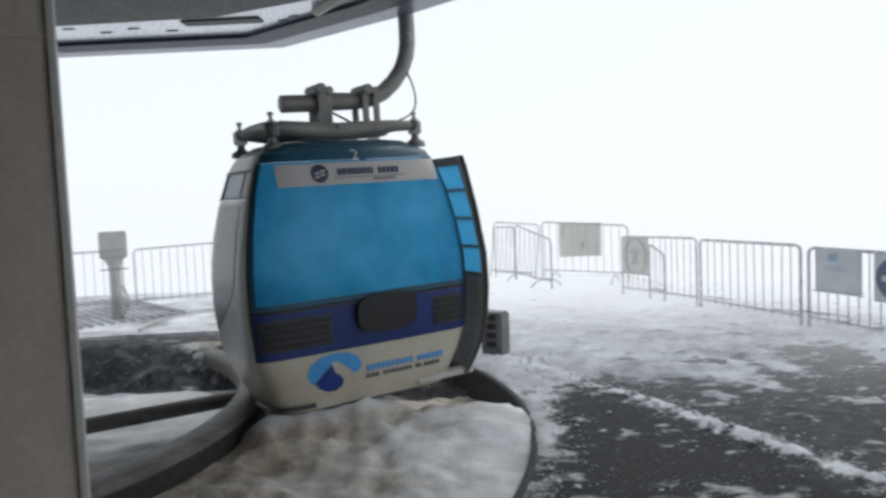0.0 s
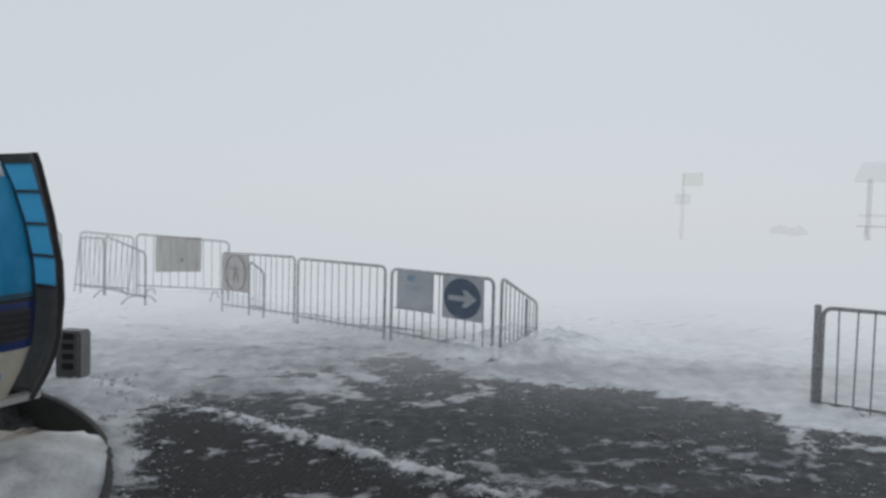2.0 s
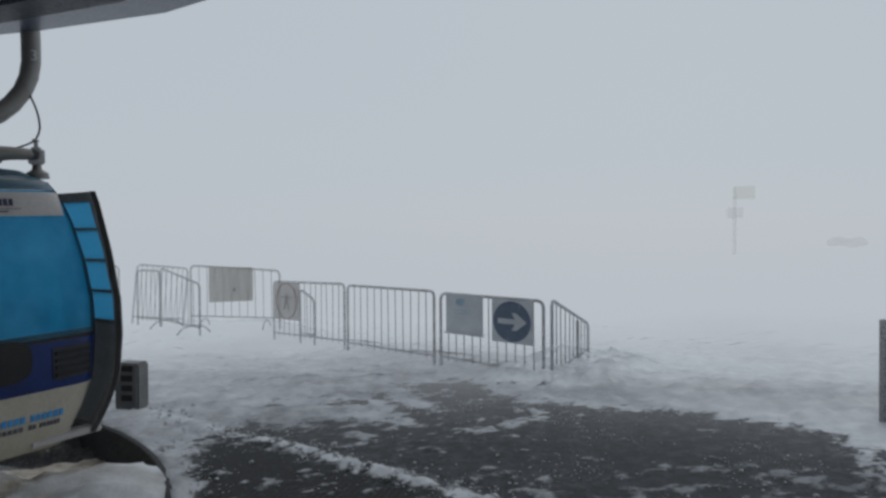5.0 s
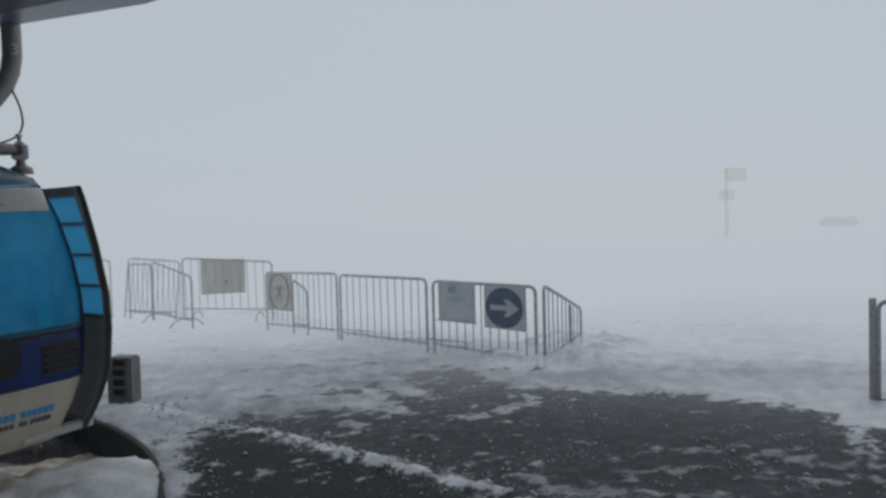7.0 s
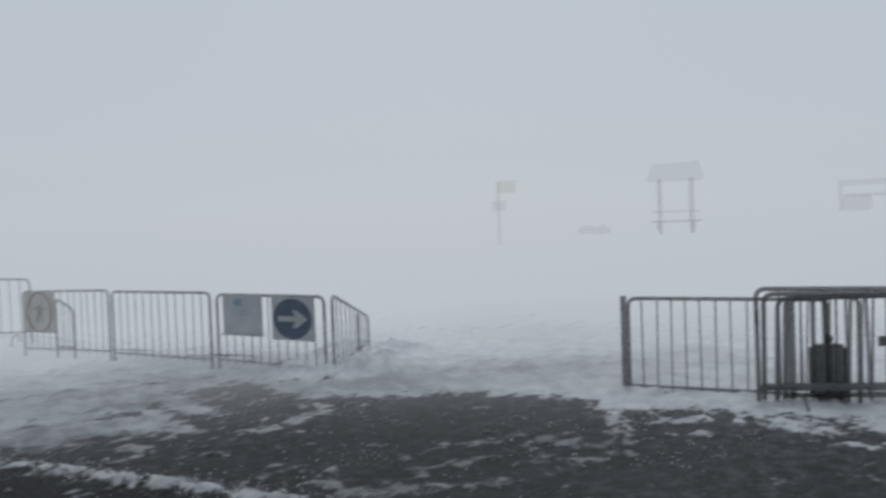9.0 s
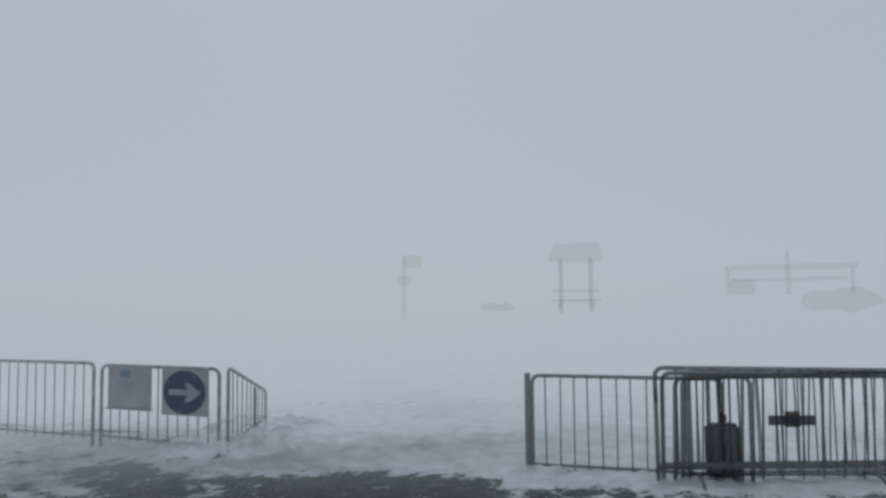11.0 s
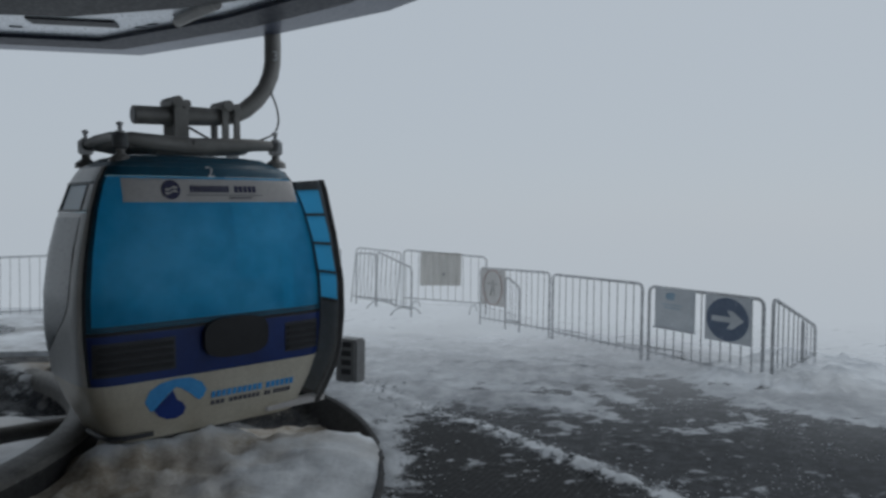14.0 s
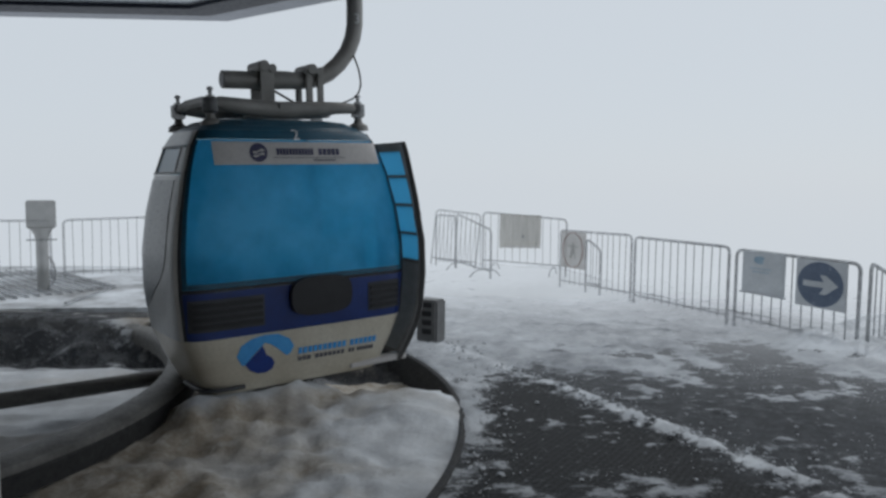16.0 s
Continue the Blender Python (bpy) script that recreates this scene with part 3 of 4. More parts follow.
part("flange", bm, "flange", column, "pale edge flange")
bm = bmesh.new()
box(bm, -0.31, -0.228, 2.35, 0.27, -0.2, 2.37, 0.003)
part("seam", bm, "column", column)


# ---- gondola cabin ----
CABIN = pose(-1.19, 6.45, 0.26, 0, -1.7, 34)
PROFILE = [(-0.06, 0.74, 0.58), (0.0, 0.78, 0.61), (0.2, 0.88, 0.66), (0.4, 0.955, 0.69), (0.73, 0.99, 0.70), (1.0, 0.985, 0.70), (1.3, 0.94, 0.68), (1.6, 0.86, 0.65), (1.8, 0.785, 0.61), (1.9, 0.72, 0.56), (1.95, 0.64, 0.49)]


def half(z):
    zs = [p[0] for p in PROFILE]
    return np.interp(z, zs, [p[1] for p in PROFILE]), np.interp(z, zs, [p[2] for p in PROFILE])


def skin(phi, z, off=0.0):
    """A point of the cabin's barrel-shaped skin: angle round it (-90 is the front), height, distance outside it."""
    a, b = half(z)
    c, s = math.cos(radians(phi)), math.sin(radians(phi))
    k = 9 if s < 0 else 2.2
    r = (abs(c / a) ** k + abs(s / b) ** k) ** (-1 / k)
    return Vector((c * (r + off), s * (r + off), z))


def front(x, z, off=0.0):
    """A point of the cabin's front by its place across."""
    a, b = half(z)
    y = b * max(0.0, 1 - min(0.999, abs(x / a)) ** 9) ** (1 / 9)
    return Vector((x, -y - off, z))


def sheet(bm, fn, us, vs, thick):
    """A curved panel with thickness: fn(u, v, off)."""
    rows = [[(bm.verts.new(fn(u, v, 0)), bm.verts.new(fn(u, v, -thick))) for u in us] for v in vs]
    nv, nu = len(vs), len(us)
    for i in range(nv - 1):
        for j in range(nu - 1):
            for k in (0, 1):
                q = [rows[i][j][k], rows[i][j + 1][k], rows[i + 1][j + 1][k], rows[i + 1][j][k]]
                bm.faces.new(q if k == 0 else q[::-1])
    border = [(i, 0) for i in range(nv)] + [(nv - 1, j) for j in range(1, nu)] + [(i, nu - 1) for i in range(nv - 2, -1, -1)] + [(0, j) for j in range(nu - 2, 0, -1)]
    for (a, b), (c, d) in zip(border, border[1:] + border[:1]):
        bm.faces.new((rows[a][b][0], rows[a][b][1], rows[c][d][1], rows[c][d][0]))
    return bm


def span(a, b, n):
    return [a + (b - a) * i / n for i in range(n + 1)]


def skin_patch(name, p0, p1, z0, z1, material, parent, label="", off=0.0, thick=0.02, n=12, nz=10):
    return part(name, sheet(bmesh.new(), lambda u, v, o: skin(u, v, off + o), span(p0, p1, n), span(z0, z1, nz), thick), material, parent, label)


def front_decal(name, outline, material, parent, label="", off=0.004, thick=0.003):
    """A flat shape lying on the cabin's front, filled from its middle."""
    bm = bmesh.new()
    cx, cz = sum(p[0] for p in outline) / len(outline), sum(p[1] for p in outline) / len(outline)
    rings = []
    for f in (1.0, 0.96, 0.9, 0.8, 0.66, 0.33):
        rings.append([bm.verts.new(front(cx + (x - cx) * f, cz + (z - cz) * f, off)) for x, z in outline])
    k = len(outline)
    for a, b in zip(rings, rings[1:]):
        for i in range(k):
            bm.faces.new((a[i], a[(i + 1) % k], b[(i + 1) % k], b[i]))
    bm.faces.new(rings[-1])
    back = [bm.verts.new(front(x, z, off - thick)) for x, z in outline]
    for i in range(k):
        bm.faces.new((rings[0][i], back[i], back[(i + 1) % k], rings[0][(i + 1) % k]))
    return part(name, bm, material, parent, label)


def rect(x0, z0, x1, z1, slope=0.0, n=10):
    """An outline with points along its long sides."""
    xs = span(x0, x1, n)
    return [(x, z0 + slope * (x - x0)) for x in xs] + [(x, z1 + slope * (x - x0)) for x in xs[::-1]]


cabin = base("gondola_cabin", CABIN, "blue tinted gondola cabin with cream lower body, door open", "gondola")
FA, FB = -146, -34
skin_patch("lower_body", -180, 0, -0.06, 0.385, "cream", cabin, "cream lower body, dirt streaked", n=120)
skin_patch("rear_lower_body", 0, 180, -0.06, 0.385, "cream", cabin, n=32)
skin_patch("belt_panel", FA, FB, 0.389, 0.735, "blue_band", cabin, "dark blue belt panel", n=96)
skin_patch("rear_belt_panel", 36, 144, 0.389, 0.735, "blue_band", cabin, n=24)
skin_patch("front_window", FA, FB, 0.76, 1.834, "glass", cabin, "blue tinted front window", off=-0.006, thick=0.008, n=96, nz=26)
skin_patch("rear_window", 36, 144, 0.76, 1.905, "clear_glass", cabin, "blue tinted rear window", off=-0.006, thick=0.008, n=24, nz=12)
skin_patch("roof_band", FA, FB, 1.836, 1.905, "roof_blue", cabin, "dark teal band over the window", n=96, nz=4)
skin_patch("window_seal", FA, FB, 0.737, 0.762, "black", cabin, "black rubber window seal", off=0.006, n=36, nz=1)
# strips paint the darkening that the cabin interior gives the pane's border
for q in (FA + 0.6, FB - 2.2):
    skin_patch("window_edge_shade", q, q + 1.6, 0.765, 1.83, "roof_blue", cabin, "dark teal strip shading the window edge", off=0.001, thick=0.004, n=4, nz=20)
skin_patch("window_edge_shade", FA + 2.3, FB - 2.3, 0.765, 0.8, "roof_blue", cabin, off=0.001, thick=0.004, n=60, nz=2)
# side with the grey panel and its small vent window
skin_patch("side_panel", -216, FA - 0.6, 0.387, 1.58, "silver", cabin, "silver grey side panel", off=0.004, n=20)
def side_pane(u, v, o):
    """The dark pane let into the side panel, drawn to a point at its foot."""
    f = smooth(0.5, 1.0, v) ** 0.6
    mid = -181 - 8 * (1 - f)
    return skin(mid + u * 27 * f, v, 0.009 + o)


part("side_pane", sheet(bmesh.new(), side_pane, span(-1, 1, 14), span(0.56, 1.545, 16), 0.004), "side_glass", cabin, "grey tinted side pane, pointed at its foot")
skin_patch("side_top_panel", -216, FA - 0.6, 1.80, 1.905, "silver", cabin, off=0.004, n=20, nz=3)
skin_patch("vent_window", -184, -155, 1.6, 1.78, "pale_glass", cabin, "small tinted vent window", off=0.0, thick=0.008, n=16, nz=4)
skin_patch("vent_frame", -216, FA - 0.6, 1.583, 1.6, "trim", cabin, off=0.01, n=20, nz=1)
skin_patch("vent_frame", -216, FA - 0.6, 1.78, 1.797, "trim", cabin, off=0.01, n=20, nz=1)
skin_patch("vent_frame", -216, -184.2, 1.601, 1.779, "silver", cabin, off=0.006, n=6, nz=3)
skin_patch("vent_frame", -154.8, FA - 0.6, 1.601, 1.779, "silver", cabin, off=0.006, n=4, nz=3)
for q in (-185.2, -155.4):
    skin_patch("vent_frame", q, q + 1.3, 1.601, 1.779, "trim", cabin, off=0.012, n=2, nz=3)
skin_patch("window_trim", FA - 2.4, FA - 0.65, 0.39, 1.9, "flange", cabin, "pale edge trim", off=0.012, n=3, nz=14)
skin_patch("corner_seal", FA - 0.5, FA + 0.5, 0.39, 1.9, "trim", cabin, "dark corner seal", off=0.01, n=2, nz=14)
skin_patch("corner_seal", FB - 0.5, FB + 0.7, 0.39, 1.9, "trim", cabin, off=0.01, n=2, nz=14)
skin_patch("door_post", FB + 0.8, -29, 0.39, 1.9, "silver", cabin, "silver door post", n=3, nz=12)
skin_patch("door_post", 31, 36, 0.39, 1.9, "silver", cabin, n=3, nz=12)
skin_patch("roof_rail", -180, 180, 1.906, 1.95, "roof_blue", cabin, "blue roof edge", off=0.004, n=64, nz=3)
# roof crown and floor
bm = bmesh.new()
rings = []
for f, z in ((1.0, 1.952), (0.9, 1.985), (0.7, 2.005), (0.4, 2.018), (0.1, 2.02)):
    rings.append([bm.verts.new((skin(q, 1.95).x * f, skin(q, 1.95).y * f, z)) for q in span(0, 354.375, 63)])
for a, b in zip(rings, rings[1:]):
    for i in range(64):
        bm.faces.new((a[i], a[(i + 1) % 64], b[(i + 1) % 64], b[i]))
bm.faces.new(rings[-1])
bm.faces.new([bm.verts.new(v.co - Vector((0, 0, 0.012))) for v in rings[0]][::-1])
part("roof", bm, "roof_blue", cabin, "domed dark teal roof")
bm = bmesh.new()
rings = [[bm.verts.new((skin(q, -0.06).x * f, skin(q, -0.06).y * f, z)) for q in span(0, 354.375, 63)] for f, z in ((0.985, -0.05), (0.93, -0.085), (0.5, -0.1))]
for a, b in zip(rings, rings[1:]):
    for i in range(64):
        bm.faces.new((a[i], a[(i + 1) % 64], b[(i + 1) % 64], b[i]))
bm.faces.new(rings[-1])
bm.faces.new(rings[0][::-1])
part("floor_pan", bm, "trim", cabin, "dark floor pan")
# benches across both ends, seen dimly through the tinted windows
for s_ in (-1, 1):
    bm = bmesh.new()
    box(bm, min(s_ * 0.28, s_ * 0.62), -0.46, 0.36, max(s_ * 0.28, s_ * 0.62), 0.46, 0.44, 0.03)
    bench = part("bench_seat", bm, "black", cabin, "dark moulded bench seat")
    bm = bmesh.new()
    box(bm, min(s_ * 0.63, s_ * 0.7), -0.46, 0.4, max(s_ * 0.63, s_ * 0.7), 0.46, 0.98, 0.03)
    part("bench_back", bm, "black", cabin).parent = bench
# bumper bar along the lower corner
bm = bmesh.new()
tube(bm, [skin(q, -0.01, 0.035) for q in span(-165, -128, 14)], 0.018, 8)
part("bumper_bar", bm, "trim", cabin, "bent steel bumper bar")
bm = bmesh.new()
box(bm, 0.42, -0.62, -0.03, 0.98, -0.5, 0.02, 0.01)
part("door_sill", bm, "strip", cabin, "pale door sill")


def louvre(x0, x1):
    p = front_decal("vent_panel", rect(x0, 0.45, x1, 0.685), "trim", cabin, "black louvred vent", off=0.006, thick=0.01)
    for i in range(4):
        z = 0.475 + i * 0.052
        s = front_decal("louvre", rect(x0 + 0.02, z, x1 - 0.02, z + 0.026), "black", cabin, off=0.02, thick=0.018)
        s.parent = p
    return p


louvre(-0.9, -0.34)
louvre(0.56, 0.88)
oval = [(0.125 + 0.262 * math.copysign(abs(math.cos(t)) ** 0.62, math.cos(t)), 0.635 + 0.15 * math.copysign(abs(math.sin(t)) ** 0.62, math.sin(t))) for t in span(0, 2 * math.pi * 35 / 36, 35)]
front_decal("speaker_cover", oval, "black", cabin, "black oval cover", off=0.05, thick=0.055)
front_decal("advert_strip", rect(-0.655, 1.648, 0.735, 1.818, 0.0, 16), "strip", cabin, "pale advertising strip", off=0.012)
disc = [(-0.315 + 0.07 * math.cos(t), 1.738 + 0.07 * math.sin(t)) for t in span(0, 2 * math.pi * 23 / 24, 23)]
front_decal("round_mark", disc, "ink", cabin, off=0.016)
for dz in (0.015, -0.012):
    wave = [(-0.315 + u, 1.738 + dz + 0.012 * math.sin(u * 60)) for u in span(-0.045, 0.045, 8)]
    front_decal("mark_wave", wave + [(u, w - 0.012) for u, w in wave[::-1]], "strip", cabin, off=0.019)


def word(x0, x1, z0, z1, count, material, off):
    """A row of plain upright bars as wide as letters."""
    step = (x1 - x0) / count
    for i in range(count):
        front_decal("text_bar", rect(x0 + i * step, z0, x0 + (i + 0.74) * step, z1, n=1), material, cabin, off=off)


word(-0.17, 0.14, 1.72, 1.77, 12, "ink", 0.016)
word(0.18, 0.37, 1.72, 1.77, 5, "ink", 0.016)
front_decal("text_rule", rect(-0.2, 1.697, 0.41, 1.702), "greyink", cabin, off=0.016)
front_decal("text_bar", rect(0.13, 1.674, 0.32, 1.686), "greyink", cabin, off=0.016)
# resort emblem: a blue drop shape with a pale sweep through it
def front_ribbon(name, outer, inner, material, parent, label="", off=0.005, thick=0.003):
    """A curved band lying on the cabin's front between two lines."""
    bm = bmesh.new()
    rows = []
    for (x0, z0), (x1, z1) in zip(outer, inner):
        rows.append([bm.verts.new(front(x0 + (x1 - x0) * f, z0 + (z1 - z0) * f, off - low)) for low, fs in ((0, (0, 0.5, 1)), (thick, (1, 0))) for f in fs])
    for p, q in zip(rows, rows[1:]):
        for j in range(5):
            bm.faces.new((p[j], p[(j + 1) % 5], q[(j + 1) % 5], q[j]))
    bm.faces.new(rows[0])
    bm.faces.new(rows[-1][::-1])
    return part(name, bm, material, parent, label)


front_ribbon("emblem", [(-0.518, 0.157), (-0.56, 0.232), (-0.527, 0.311), (-0.452, 0.355), (-0.349, 0.374), (-0.231, 0.367), (-0.138, 0.317), (-0.1, 0.254), (-0.123, 0.204)],
             [(-0.49, 0.157), (-0.452, 0.206), (-0.41, 0.246), (-0.372, 0.282), (-0.339, 0.311), (-0.292, 0.292), (-0.231, 0.247), (-0.189, 0.208), (-0.156, 0.183)], "logo_light", cabin, "light blue crescent emblem")
front_decal("emblem_tail", [(-0.358, 0.288), (-0.405, 0.245), (-0.452, 0.202), (-0.494, 0.158), (-0.452, 0.107), (-0.386, 0.073), (-0.321, 0.069), (-0.269, 0.095), (-0.255, 0.143), (-0.283, 0.188), (-0.325, 0.214)], "logo_dark", cabin, "deep blue emblem tail", off=0.006)
word(-0.06, 0.37, 0.178, 0.228, 10, "logo_light", 0.006)
word(0.4, 0.655, 0.178, 0.228, 6, "logo_light", 0.006)
for x0, x1, k in ((-0.06, 0.06, 3), (0.09, 0.36, 7), (0.39, 0.45, 2), (0.47, 0.63, 6)):
    word(x0, x1, 0.12, 0.154, k, "greyink", 0.006)


def lettering(text, size, material, parent, place):
    """Built-in letters turned to mesh, each point set by place(x, y)."""
    cu = bpy.data.curves.new("lettering", "FONT")
    cu.body, cu.size, cu.align_x, cu.align_y, cu.extrude = text, size, "CENTER", "CENTER", 0.001
    tmp = bpy.data.objects.new("lettering", cu)
    me = bpy.data.meshes.new_from_object(tmp)
    bpy.data.objects.remove(tmp)
    for v in me.vertices:
        v.co = place(v.co.x, v.co.y, v.co.z)
    me.materials.clear()
    me.materials.append(M[material])
    ob = new("number", me)
    ob.parent = parent
    return ob


lettering("2", 0.12, "white", cabin, lambda x, y, z: front(0.015 + x, 1.872 + y, 0.008 + z))

# open door leaf standing off the side
def door_patch(name, p0, p1, z0, z1, material, parent, label="", off=0.19, thick=0.012, n=12, nz=10):
    """A piece of the door leaf, which leans in less at its top than the cabin does."""
    def place(u, v, o):
        p = skin(u, v if v < 1.2 else 1.2 + (v - 1.2) * 0.75, off + o)
        return Vector((p.x, p.y, v))
    return part(name, sheet(bmesh.new(), place, span(p0, p1, n), span(z0, z1, nz), thick), material, parent, label)


door = door_patch("door", -29.5, 4, 0.8, 1.79, "door_glass", cabin, "open door leaf with blue panes", n=14, nz=16)
door_patch("door_panel", -29.5, 4, 0.0, 0.79, "door_panel", door, "dark grey lower door panel", n=14, nz=12)
for q0, q1 in ((-35.5, -28.7), (3.9, 6)):
    door_patch("door_frame", q0, q1, -0.02, 1.83, "door_frame", door, off=0.205, thick=0.04, n=4, nz=20)
for z0, z1 in ((0.0, 0.03), (0.78, 0.81), (1.03, 1.05), (1.28, 1.3), (1.53, 1.55), (1.755, 1.83)):
    door_patch("door_rail", -29.5, 4, z0, z1, "door_frame", door, off=0.2, thick=0.03, n=12, nz=2)

# ---- suspension: mounts, cross frame, clamps and bent hanger arm ----
hang = base("gondola_hanger", CABIN, "grey steel gondola hanger with bent arm and clamps", "hanger")
BX, BY, BZ = 0.63, 0.38, 2.11
for sx, sy in ((-1, -1), (1, -1), (-1, 1), (1, 1)):
    bm = bmesh.new()
    x, y = sx * BX + 0.06, sy * BY
    tube(bm, [(x, y, 1.93), (x, y, 1.97), (x, y, 2.0), (x, y, 2.035)], [0.085, 0.08, 0.035, 0.03], 14)
    mount = part("mount", bm, "hanger", hang, "rubber mounted roof foot")
    bm = bmesh.new()
    tube(bm, [(x, y, 2.035), (x, y, 2.05), (x, y, 2.14), (x, y, 2.15)], [0.04, 0.058, 0.058, 0.045], 14)
    tube(bm, [(x, y, 2.15), (x, y, 2.165), (x, y, 2.166), (x, y, 2.215)], [0.034, 0.034, 0.016, 0.016], 8)
    b = part("bolt", bm, "galv_dark", hang)
    bm = bmesh.new()
    bmesh.ops.create_icosphere(bm, subdivisions=2, radius=0.026, matrix=Matrix.Translation((x, y, 2.215)) @ Matrix.Diagonal((1, 1, 0.7, 1)))
    part("snow_cap", bm, "white", hang, "cap of frozen snow").parent = b
for sy in (-1, 1):
    bm = bmesh.new()
    pts = [(-BX + 0.06, sy * BY, BZ), (-0.5, sy * BY, BZ + 0.005), (-0.35, sy * BY * 0.9, BZ - 0.01), (0, sy * BY * 0.85, BZ - 0.03), (0.35, sy * BY * 0.9, BZ - 0.01), (0.5, sy * BY, BZ), (BX + 0.06, sy * BY, BZ)]
    tube(bm, pts, [0.04, 0.05, 0.062, 0.07, 0.062, 0.05, 0.04], 10)
    part("cross_beam", bm, "hanger", hang, "grey cross beam")
for sx in (-1, 1):
    bm = bmesh.new()
    tube(bm, [(sx * BX + 0.06, -BY, BZ), (sx * BX * 0.97 + 0.06, -0.2, BZ + 0.03), (sx * BX * 0.95 + 0.06, 0, BZ + 0.035), (sx * BX * 0.97 + 0.06, 0.2, BZ + 0.03), (sx * BX + 0.06, BY, BZ)], 0.036, 10)
    part("side_link", bm, "hanger", hang)
arm = [(-0.33, 0, 2.335), (0.0, 0, 2.345), (0.35, 0, 2.362), (0.5, 0, 2.385), (0.62, 0, 2.44), (0.73, 0, 2.53), (0.82, 0, 2.64), (0.875, 0, 2.76), (0.9, 0, 2.88), (0.905, 0, 3.05), (0.9, 0, 3.4)]
bm = bmesh.new()
tube(bm, arm, 0.072, 18)
armo = part("hanger_arm", bm, "hanger", hang, "bent grey steel arm")
bm = bmesh.new()
tube(bm, [(-0.335, 0, 2.335), (-0.328, 0, 2.335)], 0.06, 18)
part("arm_cap", bm, "trim", hang).parent = armo
for x in (0.0, 0.43):
    bm = bmesh.new()
    for dy in (-0.1, 0.1):
        for dx, hw in (((0.01, 0.06),) if x == 0.0 else ((-0.045, 0.028), (0.06, 0.028))):
            box(bm, x + dx - hw, dy - 0.012, 2.08, x + dx + hw, dy + 0.012, 2.44, 0.004)
    box(bm, x - 0.07, -0.12, 2.41, x + 0.09, 0.12, 2.445, 0.012)
    clamp = part("clamp", bm, "hanger", hang, "bolted clamp plates")
    bm = bmesh.new()
    tube(bm, [(x - 0.02, -0.13, 2.45), (x - 0.02, 0.13, 2.45)], 0.045, 14)
    tube(bm, [(x + 0.05, -0.13, 2.435), (x + 0.05, 0.13, 2.435)], 0.035, 14)
    part("clamp_roller", bm, "hanger", hang).parent = clamp
bm = bmesh.new()
tube(bm, rounded([(-0.05, 0, 2.43), (0.1, 0, 2.405), (0.35, 0, 2.405), (0.48, 0, 2.43)], 0.06), 0.03, 10)
part("saddle", bm, "hanger", hang)
bm = bmesh.new()
tube(bm, [(-0.25, 0, 2.09), (0.0, -0.36, 2.1), (0.43, -0.36, 2.1), (0.6, 0, 2.1), (0.43, 0.36, 2.1), (0.0, 0.36, 2.1)], 0.045, 8, closed=True)
part("centre_frame", bm, "hanger", hang)
bm = bmesh.new()
tube(bm, rounded([(0.83, -0.04, 2.66), (0.9, -0.09, 2.45), (0.86, -0.14, 2.25), (0.6, -0.2, 2.15), (0.42, -0.22, 2.13)], 0.12, 6), 0.008, 6)
part("cable", bm, "black", hang, "thin black cable")
bm = bmesh.new()
tube(bm, [(0.03, -0.2, 2.24), (0.25, -0.2, 2.13)], 0.01, 6)
tube(bm, [(0.22, -0.2, 2.13), (0.235, -0.2, 2.26)], 0.006, 6)
part("antenna", bm, "black", hang)
lettering("3", 0.12, "white", armo, lambda x, y, z: Vector((0.902 + 0.073 * math.sin(-0.25 + x / 0.073), -0.073 * math.cos(-0.25 + x / 0.073) - z - 0.002, 2.92 + y)))


# ---- round guide rail beside the cabin ----
RC = (-5.3, 5.85)
rail = base("guide_rail", pose(RC[0], RC[1], 0), "worn grey round guide rail with black rubber skirt", "guide rail")
bm = bmesh.new()
rows = []
for i in range(144):
    u = Vector((math.cos(2 * math.pi * i / 144), math.sin(2 * math.pi * i / 144), 0))
    rows.append([bm.verts.new(u * r + Vector((0, 0, z))) for r, z in ((3.25, 0.04), (3.25, 0.13), (3.265, 0.172), (3.3, 0.196), (3.37, 0.205), (3.45, 0.2), (3.5, 0.183), (3.513, 0.15), (3.513, 0.135), (3.48, 0.12), (3.48, 0.04))])
for i in range(144):
    p, q = rows[i], rows[(i + 1) % 144]
    for j in range(11):
        bm.faces.new((p[j], p[(j + 1) % 11], q[(j + 1) % 11], q[j]))
part("rail_top", bm, "ring", rail, "worn grey steel top")
ring_wall("rubber_skirt", (0, 0), 3.483, 3.52, 0.0, 0.132, "rubber", 0, 360, 144, "", parent=rail)
bm = bmesh.new()
tube(bm, [(3.3, 0.7, 0.1), (0.2, -1.55, 0.1)], 0.066, 12)
part("spoke", bm, "ring", rail, "frosted round steel spoke")
bm = bmesh.new()
tube(bm, [(0, -1.7, -0.4), (0, -1.7, 0.2)], 0.24, 20)
part("hub", bm, "ring", rail)
for a in (100, 140, 200, 250, 300):
    bm = bmesh.new()
    c, s = math.cos(radians(a)), math.sin(radians(a))
    tube(bm, [(3.37 * c, 3.37 * s, -0.45), (3.37 * c, 3.37 * s, 0.1)], 0.045, 10)
    part("leg", bm, "galv_dark", rail)


# ---- crowd barriers ----
bar_me = None


